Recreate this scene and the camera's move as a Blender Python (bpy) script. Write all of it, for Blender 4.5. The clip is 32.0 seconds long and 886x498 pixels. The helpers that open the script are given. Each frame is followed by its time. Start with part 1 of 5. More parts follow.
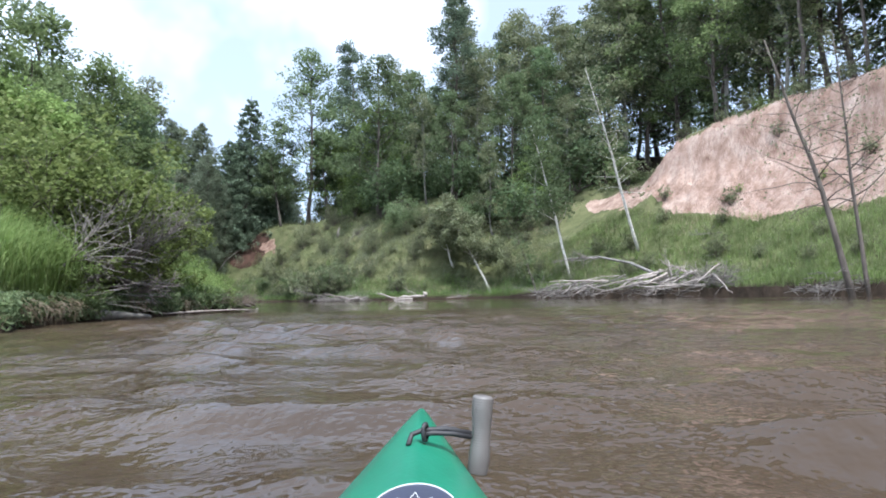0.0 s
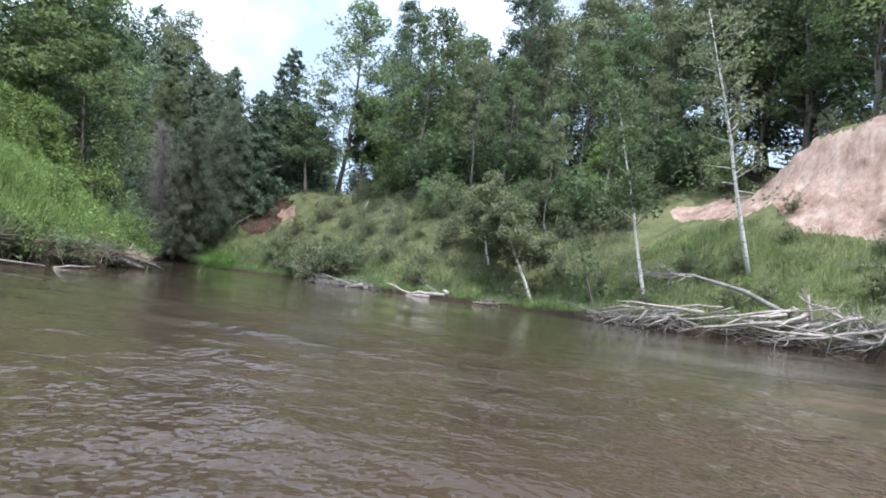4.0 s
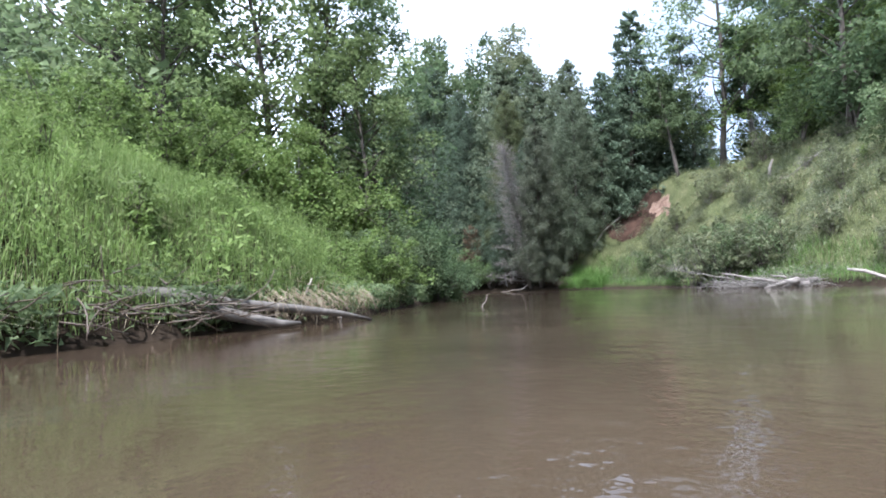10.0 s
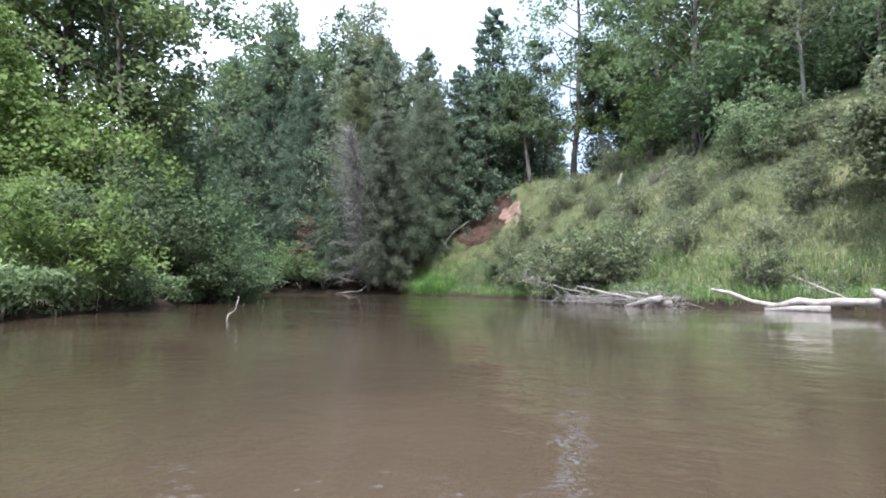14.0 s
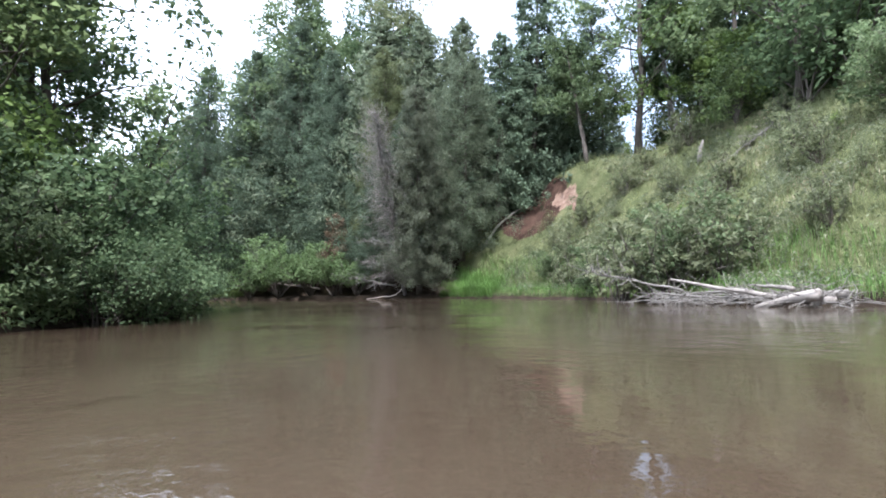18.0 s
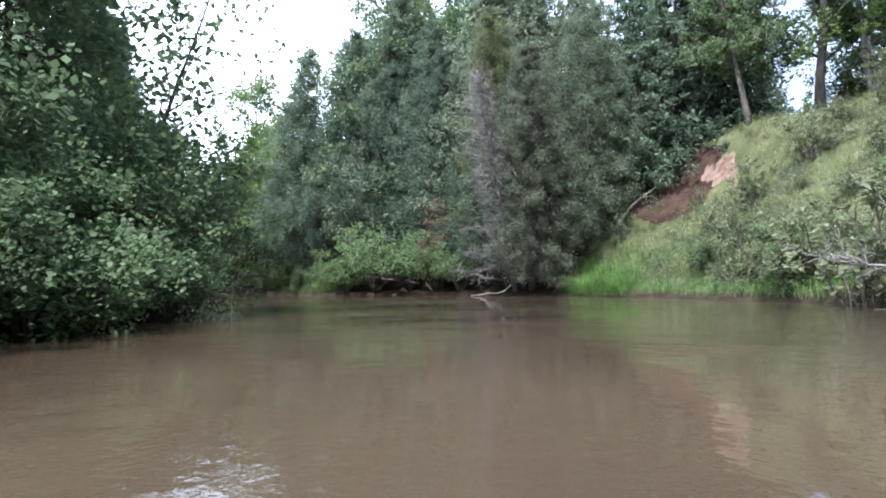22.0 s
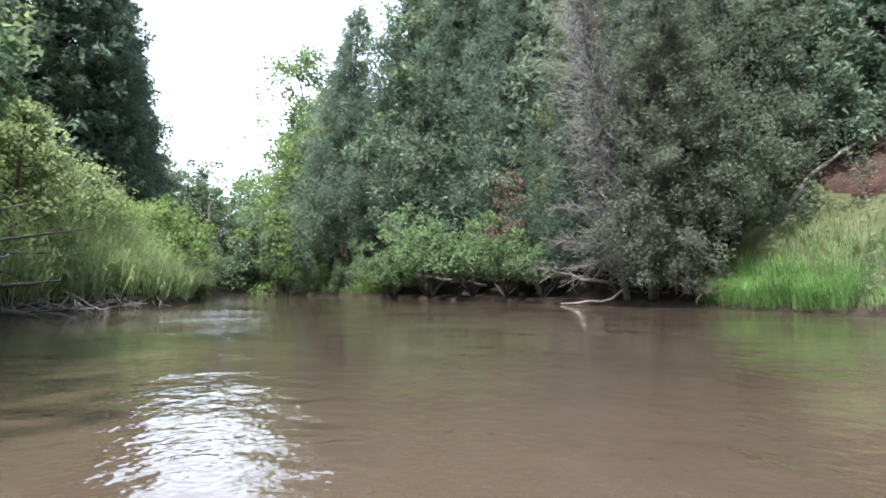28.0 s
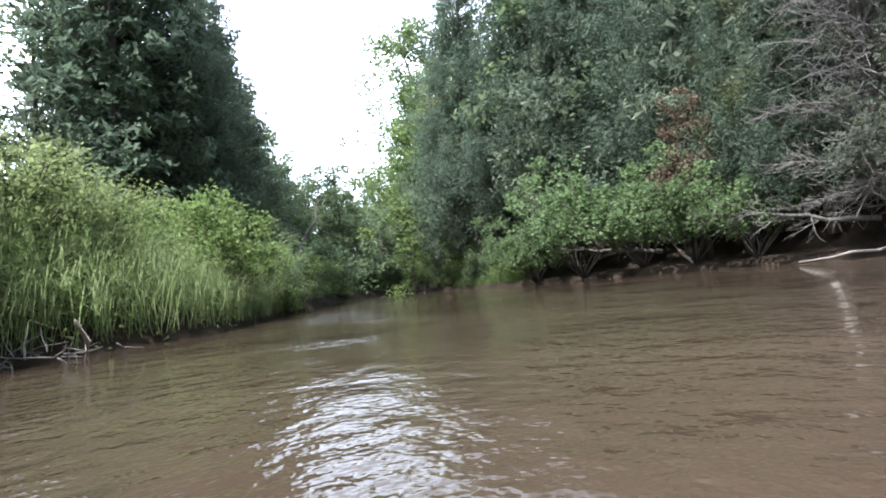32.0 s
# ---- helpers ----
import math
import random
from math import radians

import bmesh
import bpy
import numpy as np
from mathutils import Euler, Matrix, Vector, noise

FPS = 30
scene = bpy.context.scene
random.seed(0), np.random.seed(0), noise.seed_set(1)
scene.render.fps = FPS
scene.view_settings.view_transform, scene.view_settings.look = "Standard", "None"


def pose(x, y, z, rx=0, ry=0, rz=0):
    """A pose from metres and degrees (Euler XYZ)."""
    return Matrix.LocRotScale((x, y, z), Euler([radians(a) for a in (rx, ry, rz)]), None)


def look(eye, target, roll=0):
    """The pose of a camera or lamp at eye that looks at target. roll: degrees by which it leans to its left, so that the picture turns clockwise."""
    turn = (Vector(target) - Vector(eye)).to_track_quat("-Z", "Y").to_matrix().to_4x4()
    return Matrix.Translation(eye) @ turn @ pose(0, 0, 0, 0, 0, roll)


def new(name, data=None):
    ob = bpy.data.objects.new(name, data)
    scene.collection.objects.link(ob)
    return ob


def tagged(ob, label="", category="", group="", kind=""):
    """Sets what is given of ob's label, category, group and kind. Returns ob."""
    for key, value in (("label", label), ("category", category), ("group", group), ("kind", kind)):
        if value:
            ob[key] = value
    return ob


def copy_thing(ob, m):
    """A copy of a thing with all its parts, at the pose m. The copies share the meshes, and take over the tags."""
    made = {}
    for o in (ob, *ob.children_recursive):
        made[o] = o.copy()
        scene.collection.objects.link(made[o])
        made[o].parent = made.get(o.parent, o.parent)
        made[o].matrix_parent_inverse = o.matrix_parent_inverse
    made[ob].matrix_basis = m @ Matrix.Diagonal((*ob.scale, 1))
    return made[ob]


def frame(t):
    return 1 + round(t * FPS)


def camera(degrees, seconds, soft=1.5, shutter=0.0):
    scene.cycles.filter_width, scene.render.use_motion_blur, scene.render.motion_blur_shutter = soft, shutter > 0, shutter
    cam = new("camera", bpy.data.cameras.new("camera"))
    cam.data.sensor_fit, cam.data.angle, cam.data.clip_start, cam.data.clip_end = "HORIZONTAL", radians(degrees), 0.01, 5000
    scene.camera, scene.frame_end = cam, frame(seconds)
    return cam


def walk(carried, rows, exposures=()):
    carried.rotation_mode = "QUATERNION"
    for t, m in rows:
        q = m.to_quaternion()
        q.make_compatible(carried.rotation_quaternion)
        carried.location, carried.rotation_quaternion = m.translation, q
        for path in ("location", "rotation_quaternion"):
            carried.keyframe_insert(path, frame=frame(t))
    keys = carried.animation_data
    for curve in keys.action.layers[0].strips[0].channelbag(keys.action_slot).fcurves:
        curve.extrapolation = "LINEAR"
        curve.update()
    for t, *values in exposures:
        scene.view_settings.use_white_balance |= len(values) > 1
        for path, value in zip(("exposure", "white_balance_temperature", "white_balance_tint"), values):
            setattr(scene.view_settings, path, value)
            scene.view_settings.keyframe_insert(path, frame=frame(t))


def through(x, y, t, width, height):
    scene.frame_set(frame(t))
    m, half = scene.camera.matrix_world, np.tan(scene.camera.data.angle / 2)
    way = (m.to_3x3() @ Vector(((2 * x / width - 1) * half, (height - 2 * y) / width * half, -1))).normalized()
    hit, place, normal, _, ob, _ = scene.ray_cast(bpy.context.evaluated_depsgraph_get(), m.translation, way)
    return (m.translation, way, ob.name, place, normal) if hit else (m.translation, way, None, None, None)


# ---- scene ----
# ---- camera ----
# seconds; x, y, z in metres; bearing to the left, tilt up and lean, in degrees
PATH = [
    (0, -0.004, -0.000, 0.372, -0.07, 4.60, -1.29),
    (0.5, 0.210, 1.123, 0.372, 1.31, 4.46, -1.43),
    (1, 0.423, 2.225, 0.371, 3.00, 4.51, -1.35),
    (1.5, 0.615, 3.315, 0.371, 5.38, 4.34, 1.21),
    (2, 0.764, 4.398, 0.371, 4.76, 4.30, -3.82),
    (2.5, 0.865, 5.480, 0.372, 3.19, 4.24, -1.65),
    (4.5, 1.038, 9.806, 0.374, 6.09, 4.44, 8.21),
    (5, 1.042, 10.891, 0.371, 6.22, 4.24, -1.07),
    (5.5, 0.985, 11.979, 0.375, 13.07, 4.62, 3.18),
    (6, 0.876, 13.055, 0.377, 23.96, 5.40, 6.37),
    (6.5, 0.625, 14.010, 0.377, 34.59, 4.64, 4.32),
    (7, 0.258, 14.841, 0.373, 43.44, 4.83, 7.44),
    (7.5, -0.195, 15.538, 0.368, 53.24, 4.82, -3.90),
    (8, -0.595, 16.110, 0.365, 59.35, 4.09, -6.95),
    (8.5, -0.906, 16.621, 0.368, 60.36, 3.91, 0.56),
    (9, -1.149, 17.157, 0.377, 55.82, 4.65, 2.20),
    (9.5, -1.338, 17.662, 0.372, 50.99, 4.38, 1.89),
    (10, -1.494, 18.177, 0.379, 44.46, 4.18, -2.36),
    (10.5, -1.688, 18.673, 0.371, 40.57, 3.95, -6.49),
    (11, -1.939, 19.147, 0.371, 39.17, 4.09, -1.99),
    (11.5, -2.187, 19.652, 0.374, 34.88, 4.25, 1.92),
    (12, -2.429, 20.210, 0.360, 29.23, 4.27, -5.82),
    (12.5, -2.689, 20.712, 0.368, 27.22, 3.82, -0.10),
    (13, -2.972, 21.219, 0.367, 28.04, 4.40, 0.54),
    (13.5, -3.292, 21.730, 0.368, 29.67, 4.14, 0.86),
    (15.5, -4.548, 24.206, 0.372, 26.82, 4.53, 1.49),
    (16, -4.800, 24.796, 0.366, 31.43, 4.50, -0.20),
    (16.5, -5.005, 25.352, 0.371, 34.72, 4.40, 2.99),
    (17, -5.215, 25.882, 0.371, 33.22, 4.48, -0.39),
    (17.5, -5.433, 26.394, 0.371, 31.83, 4.32, -2.14),
    (18, -5.670, 26.901, 0.371, 34.65, 4.39, -0.93),
    (18.5, -5.943, 27.413, 0.373, 37.92, 4.34, 1.46),
    (19, -6.242, 27.926, 0.373, 38.82, 4.01, 0.91),
    (19.5, -6.581, 28.431, 0.372, 38.84, 3.95, -0.27),
    (20, -6.952, 28.919, 0.371, 39.26, 4.00, 0.58),
    (20.5, -7.363, 29.391, 0.371, 40.17, 3.97, 3.16),
    (21, -7.812, 29.850, 0.372, 41.11, 3.91, 0.85),
    (21.5, -8.283, 30.289, 0.372, 42.83, 3.96, -0.45),
    (22, -8.755, 30.710, 0.373, 45.91, 4.09, -0.40),
    (22.5, -9.216, 31.124, 0.372, 48.41, 4.49, 3.03),
    (23, -9.675, 31.549, 0.372, 48.92, 4.25, 0.79),
    (23.5, -10.143, 31.994, 0.372, 46.26, 4.08, -4.50),
    (24, -10.628, 32.450, 0.372, 44.09, 4.02, 0.81),
    (24.5, -11.137, 32.913, 0.373, 42.29, 4.09, -1.71),
    (26.5, -13.291, 34.792, 0.373, 43.43, 4.51, 2.12),
    (27, -13.856, 35.254, 0.372, 46.34, 4.41, -0.03),
    (27.5, -14.428, 35.708, 0.373, 49.69, 4.42, 0.13),
    (28, -14.992, 36.156, 0.373, 52.70, 4.44, 0.79),
    (28.5, -15.527, 36.592, 0.373, 55.50, 4.33, 1.24),
    (29, -16.049, 37.015, 0.373, 58.34, 4.31, 2.87),
    (29.5, -16.576, 37.440, 0.373, 59.38, 4.15, 0.05),
    (30, -17.138, 37.880, 0.369, 57.35, 4.23, -2.09),
    (30.5, -17.727, 38.307, 0.366, 56.48, 4.06, -3.01),
    (31, -18.343, 38.715, 0.373, 59.21, 4.21, -6.01),
    (31.5, -18.973, 39.104, 0.373, 64.55, 4.26, -3.77),
    (32, -19.615, 39.489, 0.373, 67.79, 3.71, -6.20),
]


def eye_pose(x, y, z, yaw, tilt, lean):
    return Matrix.Translation((x, y, z)) @ pose(0, 0, 0, 0, 0, yaw) @ pose(0, 0, 0, 90 + tilt) @ pose(0, 0, 0, 0, 0, lean)


cam = camera(77.04, 32.0, soft=1.85)
walk(cam, [(t, eye_pose(*p)) for t, *p in PATH], exposures=((0, 0.78, 6100, 11), (5, 0.78, 6050, 11), (8, 1.1, 6000, 12), (10, 1.15, 6000, 12), (13, 1.18, 6050, 12), (17, 1.2, 6100, 12), (20, 1.35, 6050, 12), (22, 1.35, 5950, 12), (24, 1.27, 6000, 12), (26.5, 1.47, 6100, 12), (28, 1.52, 6150, 12), (30, 1.27, 6150, 12), (32, 1.35, 6150, 12)))

# ---- light ----
SUN_AZ, SUN_EL = radians(156), radians(64)   # bearing from +y, clockwise positive
world = bpy.data.worlds.new("sky")
scene.world = world
world.use_nodes = True
wn, wl = world.node_tree.nodes, world.node_tree.links
wn.clear()
w_out, w_bg, w_sky = wn.new("ShaderNodeOutputWorld"), wn.new("ShaderNodeBackground"), wn.new("ShaderNodeTexSky")
w_sky.sky_type, w_sky.sun_disc = "NISHITA", False
w_sky.sun_elevation, w_sky.sun_rotation = SUN_EL, SUN_AZ
w_sky.dust_density, w_sky.air_density = 1.0, 1.0
w_co, w_no, w_ra, w_mix = wn.new("ShaderNodeTexCoord"), wn.new("ShaderNodeTexNoise"), wn.new("ShaderNodeValToRGB"), wn.new("ShaderNodeMix")
w_no.inputs["Scale"].default_value, w_no.inputs["Detail"].default_value, w_no.inputs["Roughness"].default_value = 1.7, 5.0, 0.55
w_ra.color_ramp.elements[0].position, w_ra.color_ramp.elements[1].position = 0.42, 0.74
w_ra.color_ramp.elements[0].color = (0.2, 0.2, 0.2, 1)
w_mix.data_type = "RGBA"
w_mix.inputs[7].default_value = (15.2, 17.0, 19.4, 1)
wl.new(w_co.outputs["Generated"], w_no.inputs["Vector"])
w_bias, w_sum = wn.new("ShaderNodeVectorMath"), wn.new("ShaderNodeMath")
w_bias.operation, w_sum.operation = "DOT_PRODUCT", "ADD"
w_bias.inputs[1].default_value = (-0.28, -0.24, 0.0)
wl.new(w_co.outputs["Generated"], w_bias.inputs[0])
wl.new(w_bias.outputs["Value"], w_sum.inputs[0])
wl.new(w_no.outputs["Fac"], w_sum.inputs[1])
wl.new(w_sum.outputs[0], w_ra.inputs["Fac"])
wl.new(w_ra.outputs["Color"], w_mix.inputs[0])
wl.new(w_sky.outputs["Color"], w_mix.inputs[6])
wl.new(w_mix.outputs[2], w_bg.inputs["Color"])
wl.new(w_bg.outputs["Background"], w_out.inputs["Surface"])
w_bg.inputs["Strength"].default_value = 0.112
sun_data = bpy.data.lights.new("sun", "SUN")
sun_data.energy, sun_data.angle, sun_data.color = 4.6, radians(0.8), (1.0, 0.98, 0.955)
sun = new("sun", sun_data)
sun.matrix_world = look((math.sin(SUN_AZ) * 60, math.cos(SUN_AZ) * 60, math.tan(SUN_EL) * 60), (0, 0, 0))


# ---- materials ----
def material(name):
    m = bpy.data.materials.new(name)
    m.use_nodes = True
    return m, m.node_tree.nodes, m.node_tree.links, m.node_tree.nodes["Principled BSDF"]


def ramp(n, stops):
    r = n.new("ShaderNodeValToRGB")
    el = r.color_ramp.elements
    while len(el) < len(stops):
        el.new(0.5)
    for e, (p, c) in zip(el, stops):
        e.position, e.color = p, (*c, 1)
    return r


def noise_node(n, l, scale, detail=4.0, rough=0.55, coord="Object", stretch=None):
    c, t = n.new("ShaderNodeTexCoord"), n.new("ShaderNodeTexNoise")
    t.inputs["Scale"].default_value, t.inputs["Detail"].default_value, t.inputs["Roughness"].default_value = scale, detail, rough
    if stretch:
        mp = n.new("ShaderNodeMapping")
        mp.inputs["Scale"].default_value = stretch
        l.new(c.outputs[coord], mp.inputs["Vector"])
        l.new(mp.outputs["Vector"], t.inputs["Vector"])
    else:
        l.new(c.outputs[coord], t.inputs["Vector"])
    return t


def bump(n, l, p, height, strength, distance):
    b = n.new("ShaderNodeBump")
    b.inputs["Strength"].default_value, b.inputs["Distance"].default_value = strength, distance
    l.new(height, b.inputs["Height"])
    l.new(b.outputs["Normal"], p.inputs["Normal"])


def leaf_material(name, dark, mid, light, through=0.3, rough=0.6, gloss=0.15, mottle=0.9, depth=0.38):
    """Leaves: each its own tone, each plant its own tint, light shining through."""
    m, n, l, p = material(name)
    g, o = n.new("ShaderNodeNewGeometry"), n.new("ShaderNodeObjectInfo")
    r = ramp(n, [(0.0, dark), (0.5, mid), (1.0, light)])
    l.new(g.outputs["Random Per Island"], r.inputs["Fac"])
    hs = n.new("ShaderNodeHueSaturation")
    mr = n.new("ShaderNodeMapRange")
    mr.inputs["To Min"].default_value, mr.inputs["To Max"].default_value = 0.8, 1.2
    l.new(o.outputs["Random"], mr.inputs["Value"])
    big = noise_node(n, l, mottle, 3.0)
    mb = n.new("ShaderNodeMapRange")
    mb.inputs["From Min"].default_value, mb.inputs["From Max"].default_value = 0.3, 0.7
    mb.inputs["To Min"].default_value, mb.inputs["To Max"].default_value = 1 - depth, 1 + depth
    l.new(big.outputs["Fac"], mb.inputs["Value"])
    mm = n.new("ShaderNodeMath")
    mm.operation = "MULTIPLY"
    l.new(mr.outputs["Result"], mm.inputs[0])
    l.new(mb.outputs["Result"], mm.inputs[1])
    l.new(mm.outputs[0], hs.inputs["Value"])
    l.new(r.outputs["Color"], hs.inputs["Color"])
    l.new(hs.outputs["Color"], p.inputs["Base Color"])
    p.inputs["Roughness"].default_value = rough
    p.inputs["Specular IOR Level"].default_value = gloss
    t, mix = n.new("ShaderNodeBsdfTranslucent"), n.new("ShaderNodeMixShader")
    l.new(hs.outputs["Color"], t.inputs["Color"])
    mix.inputs[0].default_value = through
    l.new(p.outputs["BSDF"], mix.inputs[1])
    l.new(t.outputs["BSDF"], mix.inputs[2])
    l.new(mix.outputs["Shader"], n["Material Output"].inputs["Surface"])
    return m


def bark_material(name, stops, scale=6.0, stretch=(1, 1, 0.15), rough=0.9, relief=0.02):
    m, n, l, p = material(name)
    t = noise_node(n, l, scale, 6.0, 0.65, stretch=stretch)
    r = ramp(n, stops)
    l.new(t.outputs["Fac"], r.inputs["Fac"])
    l.new(r.outputs["Color"], p.inputs["Base Color"])
    p.inputs["Roughness"].default_value = rough
    bump(n, l, p, t.outputs["Fac"], 0.6, relief)
    return m


LEAF = leaf_material("leaf_green", (0.079, 0.114, 0.056), (0.128, 0.174, 0.087), (0.192, 0.242, 0.134), 0.56)
LEAF_BRIGHT = leaf_material("leaf_yellow_green", (0.094, 0.145, 0.042), (0.154, 0.220, 0.070), (0.229, 0.300, 0.115), 0.52, mottle=1.4, depth=0.5)
LEAF_GREY = leaf_material("leaf_grey_green", (0.110, 0.134, 0.072), (0.173, 0.196, 0.110), (0.249, 0.266, 0.170), 0.5)
LEAF_OAK = leaf_material("leaf_deep_green", (0.064, 0.102, 0.052), (0.104, 0.154, 0.078), (0.163, 0.220, 0.116), 0.54)
NEEDLE_CEDAR = leaf_material("cedar_spray", (0.126, 0.156, 0.103), (0.161, 0.194, 0.130), (0.201, 0.232, 0.164), 0.52, 0.85, 0.05, 1.5, 0.5)
NEEDLE_OLIVE = leaf_material("cedar_spray_olive", (0.118, 0.138, 0.070), (0.144, 0.166, 0.086), (0.176, 0.198, 0.110), 0.5, 0.85, 0.05, 1.5, 0.5)
NEEDLE_BLUE = leaf_material("cedar_spray_blue", (0.079, 0.110, 0.076), (0.105, 0.140, 0.096), (0.135, 0.172, 0.123), 0.45, 0.85, 0.05, 1.5, 0.5)
LEAF_ALDER = leaf_material("leaf_alder", (0.105, 0.160, 0.066), (0.151, 0.220, 0.096), (0.205, 0.280, 0.140), 0.55)
LEAF_PALE = leaf_material("leaf_pale_willow", (0.113, 0.132, 0.088), (0.171, 0.192, 0.132), (0.243, 0.255, 0.192), 0.5)
NEEDLE_PALE = leaf_material("cedar_spray_pale", (0.118, 0.134, 0.094), (0.148, 0.164, 0.116), (0.182, 0.196, 0.148), 0.5, 0.9, 0.04, 1.5, 0.45)
LEAF_OLIVE = leaf_material("leaf_olive", (0.082, 0.112, 0.034), (0.134, 0.172, 0.056), (0.205, 0.246, 0.092), 0.55, mottle=1.1, depth=0.5)
LEAF_ASH = leaf_material("leaf_light_green", (0.103, 0.146, 0.058), (0.158, 0.212, 0.090), (0.232, 0.292, 0.141), 0.58, mottle=0.7, depth=0.4)
NEEDLE_SPRUCE = leaf_material("spruce_needle", (0.079, 0.112, 0.076), (0.116, 0.156, 0.105), (0.161, 0.206, 0.143), 0.45, 0.8, 0.06, depth=0.5)
NEEDLE_BROWN = leaf_material("withered_spray", (0.11, 0.080, 0.052), (0.17, 0.125, 0.085), (0.235, 0.185, 0.13), 0.3, 0.8)
GRASS = leaf_material("grass_blade", (0.104, 0.160, 0.046), (0.166, 0.238, 0.080), (0.250, 0.318, 0.132), 0.45, 0.6, mottle=0.7, depth=0.4)
GRASS_PALE = leaf_material("grass_blade_pale", (0.102, 0.124, 0.056), (0.160, 0.186, 0.084), (0.230, 0.250, 0.128), 0.4, 0.6, mottle=0.6, depth=0.45)
GRASS_FRESH = leaf_material("grass_blade_fresh", (0.078, 0.150, 0.038), (0.120, 0.212, 0.060), (0.176, 0.284, 0.096), 0.45, 0.6, mottle=0.7, depth=0.35)
# Sunlit brightness of the outer bank's bushes put into the leaf colour
LEAF_SUNNY = leaf_material("leaf_sunny_alder", (0.125, 0.165, 0.058), (0.200, 0.250, 0.100), (0.285, 0.335, 0.158), 0.54, mottle=1.2, depth=0.45)
# Lighter copy of the grass, the outer bank's sunlight put into its colour
GRASS_SUNLIT = leaf_material("grass_blade_sunlit", (0.150, 0.205, 0.080), (0.230, 0.290, 0.130), (0.325, 0.385, 0.200), 0.6, 0.6, mottle=0.8, depth=0.4)
STRAW = leaf_material("dry_straw", (0.16, 0.12, 0.08), (0.26, 0.21, 0.15), (0.38, 0.33, 0.25), 0.15, 0.7)
BARK = bark_material("bark_brown", [(0.3, (0.03, 0.024, 0.019)), (0.7, (0.12, 0.10, 0.085))])
BARK_GREY = bark_material("bark_grey", [(0.3, (0.07, 0.065, 0.06)), (0.7, (0.22, 0.21, 0.19))])
BIRCH = bark_material("birch_bark", [(0.36, (0.09, 0.08, 0.07)), (0.47, (0.40, 0.385, 0.355)), (0.8, (0.58, 0.56, 0.52))], 5.0, (1, 1, 2.5), 0.6, 0.006)
DEADWOOD = bark_material("bleached_wood", [(0.3, (0.12, 0.10, 0.09)), (0.7, (0.33, 0.295, 0.265))], 5.0, (1, 1, 1), 0.85, 0.01)
DEADWOOD_WHITE = bark_material("white_driftwood", [(0.3, (0.13, 0.108, 0.095)), (0.5, (0.27, 0.235, 0.21)), (0.72, (0.40, 0.36, 0.325))], 5.0, (1, 1, 1), 0.8, 0.01)
TWIG = bark_material("grey_twig", [(0.3, (0.085, 0.076, 0.069)), (0.7, (0.225, 0.205, 0.188))], 8.0, (1, 1, 1), 0.9, 0.005)
TWIG_PALE = bark_material("bleached_twig", [(0.3, (0.15, 0.137, 0.126)), (0.7, (0.29, 0.268, 0.248))], 8.0, (1, 1, 1), 0.9, 0.003)
WETWOOD = bark_material("wet_root", [(0.3, (0.035, 0.025, 0.018)), (0.7, (0.13, 0.095, 0.07))], 7.0, (1, 1, 1), 0.5, 0.012)


def ground_material(name, a, b, c, scale, relief, tall=1.0):
    m, n, l, p = material(name)
    t = noise_node(n, l, scale, 8.0, 0.65, stretch=(1, 1, 0.45 + 0.55 * tall))
    f = noise_node(n, l, scale * (9 if tall == 1 else 3.6), 8.0, 0.75, stretch=(1, 1, tall))
    r = ramp(n, [(0.3, a), (0.5, b), (0.72, c)])
    l.new(t.outputs["Fac"], r.inputs["Fac"])
    mx = n.new("ShaderNodeMix")
    mx.data_type, mx.blend_type = "RGBA", "MULTIPLY"
    mx.inputs[0].default_value = 0.6
    r2 = ramp(n, [(0.3, (0.45, 0.45, 0.45)), (0.65, (1.0, 1.0, 1.0))])
    l.new(f.outputs["Fac"], r2.inputs["Fac"])
    l.new(r.outputs["Color"], mx.inputs[6])
    l.new(r2.outputs["Color"], mx.inputs[7])
    l.new(mx.outputs[2], p.inputs["Base Color"])
    p.inputs["Roughness"].default_value = 0.95
    p.inputs["Specular IOR Level"].default_value = 0.1
    bump(n, l, p, f.outputs["Fac"], 0.7, relief)
    return m


# Darker than plain soil: shade of the undercut bank is put into the colour
SOIL = ground_material("dark_soil", (0.015, 0.011, 0.008), (0.034, 0.025, 0.018), (0.066, 0.048, 0.035), 1.2, 0.05)
TURF = ground_material("turf", (0.052, 0.062, 0.028), (0.094, 0.104, 0.048), (0.150, 0.146, 0.078), 0.8, 0.06)
SAND = ground_material("pink_sand", (0.20, 0.125, 0.095), (0.34, 0.24, 0.195), (0.48, 0.38, 0.325), 1.3, 0.30, 0.22)
SAND_RED = ground_material("red_sand", (0.085, 0.050, 0.036), (0.235, 0.155, 0.12), (0.34, 0.245, 0.20), 2.4, 0.06)
# Red earth darkened so its colour carries the trees' shade on the scar
REDSOIL_SHADED = ground_material("shaded_red_earth", (0.026, 0.015, 0.012), (0.055, 0.032, 0.024), (0.10, 0.060, 0.044), 1.6, 0.08)

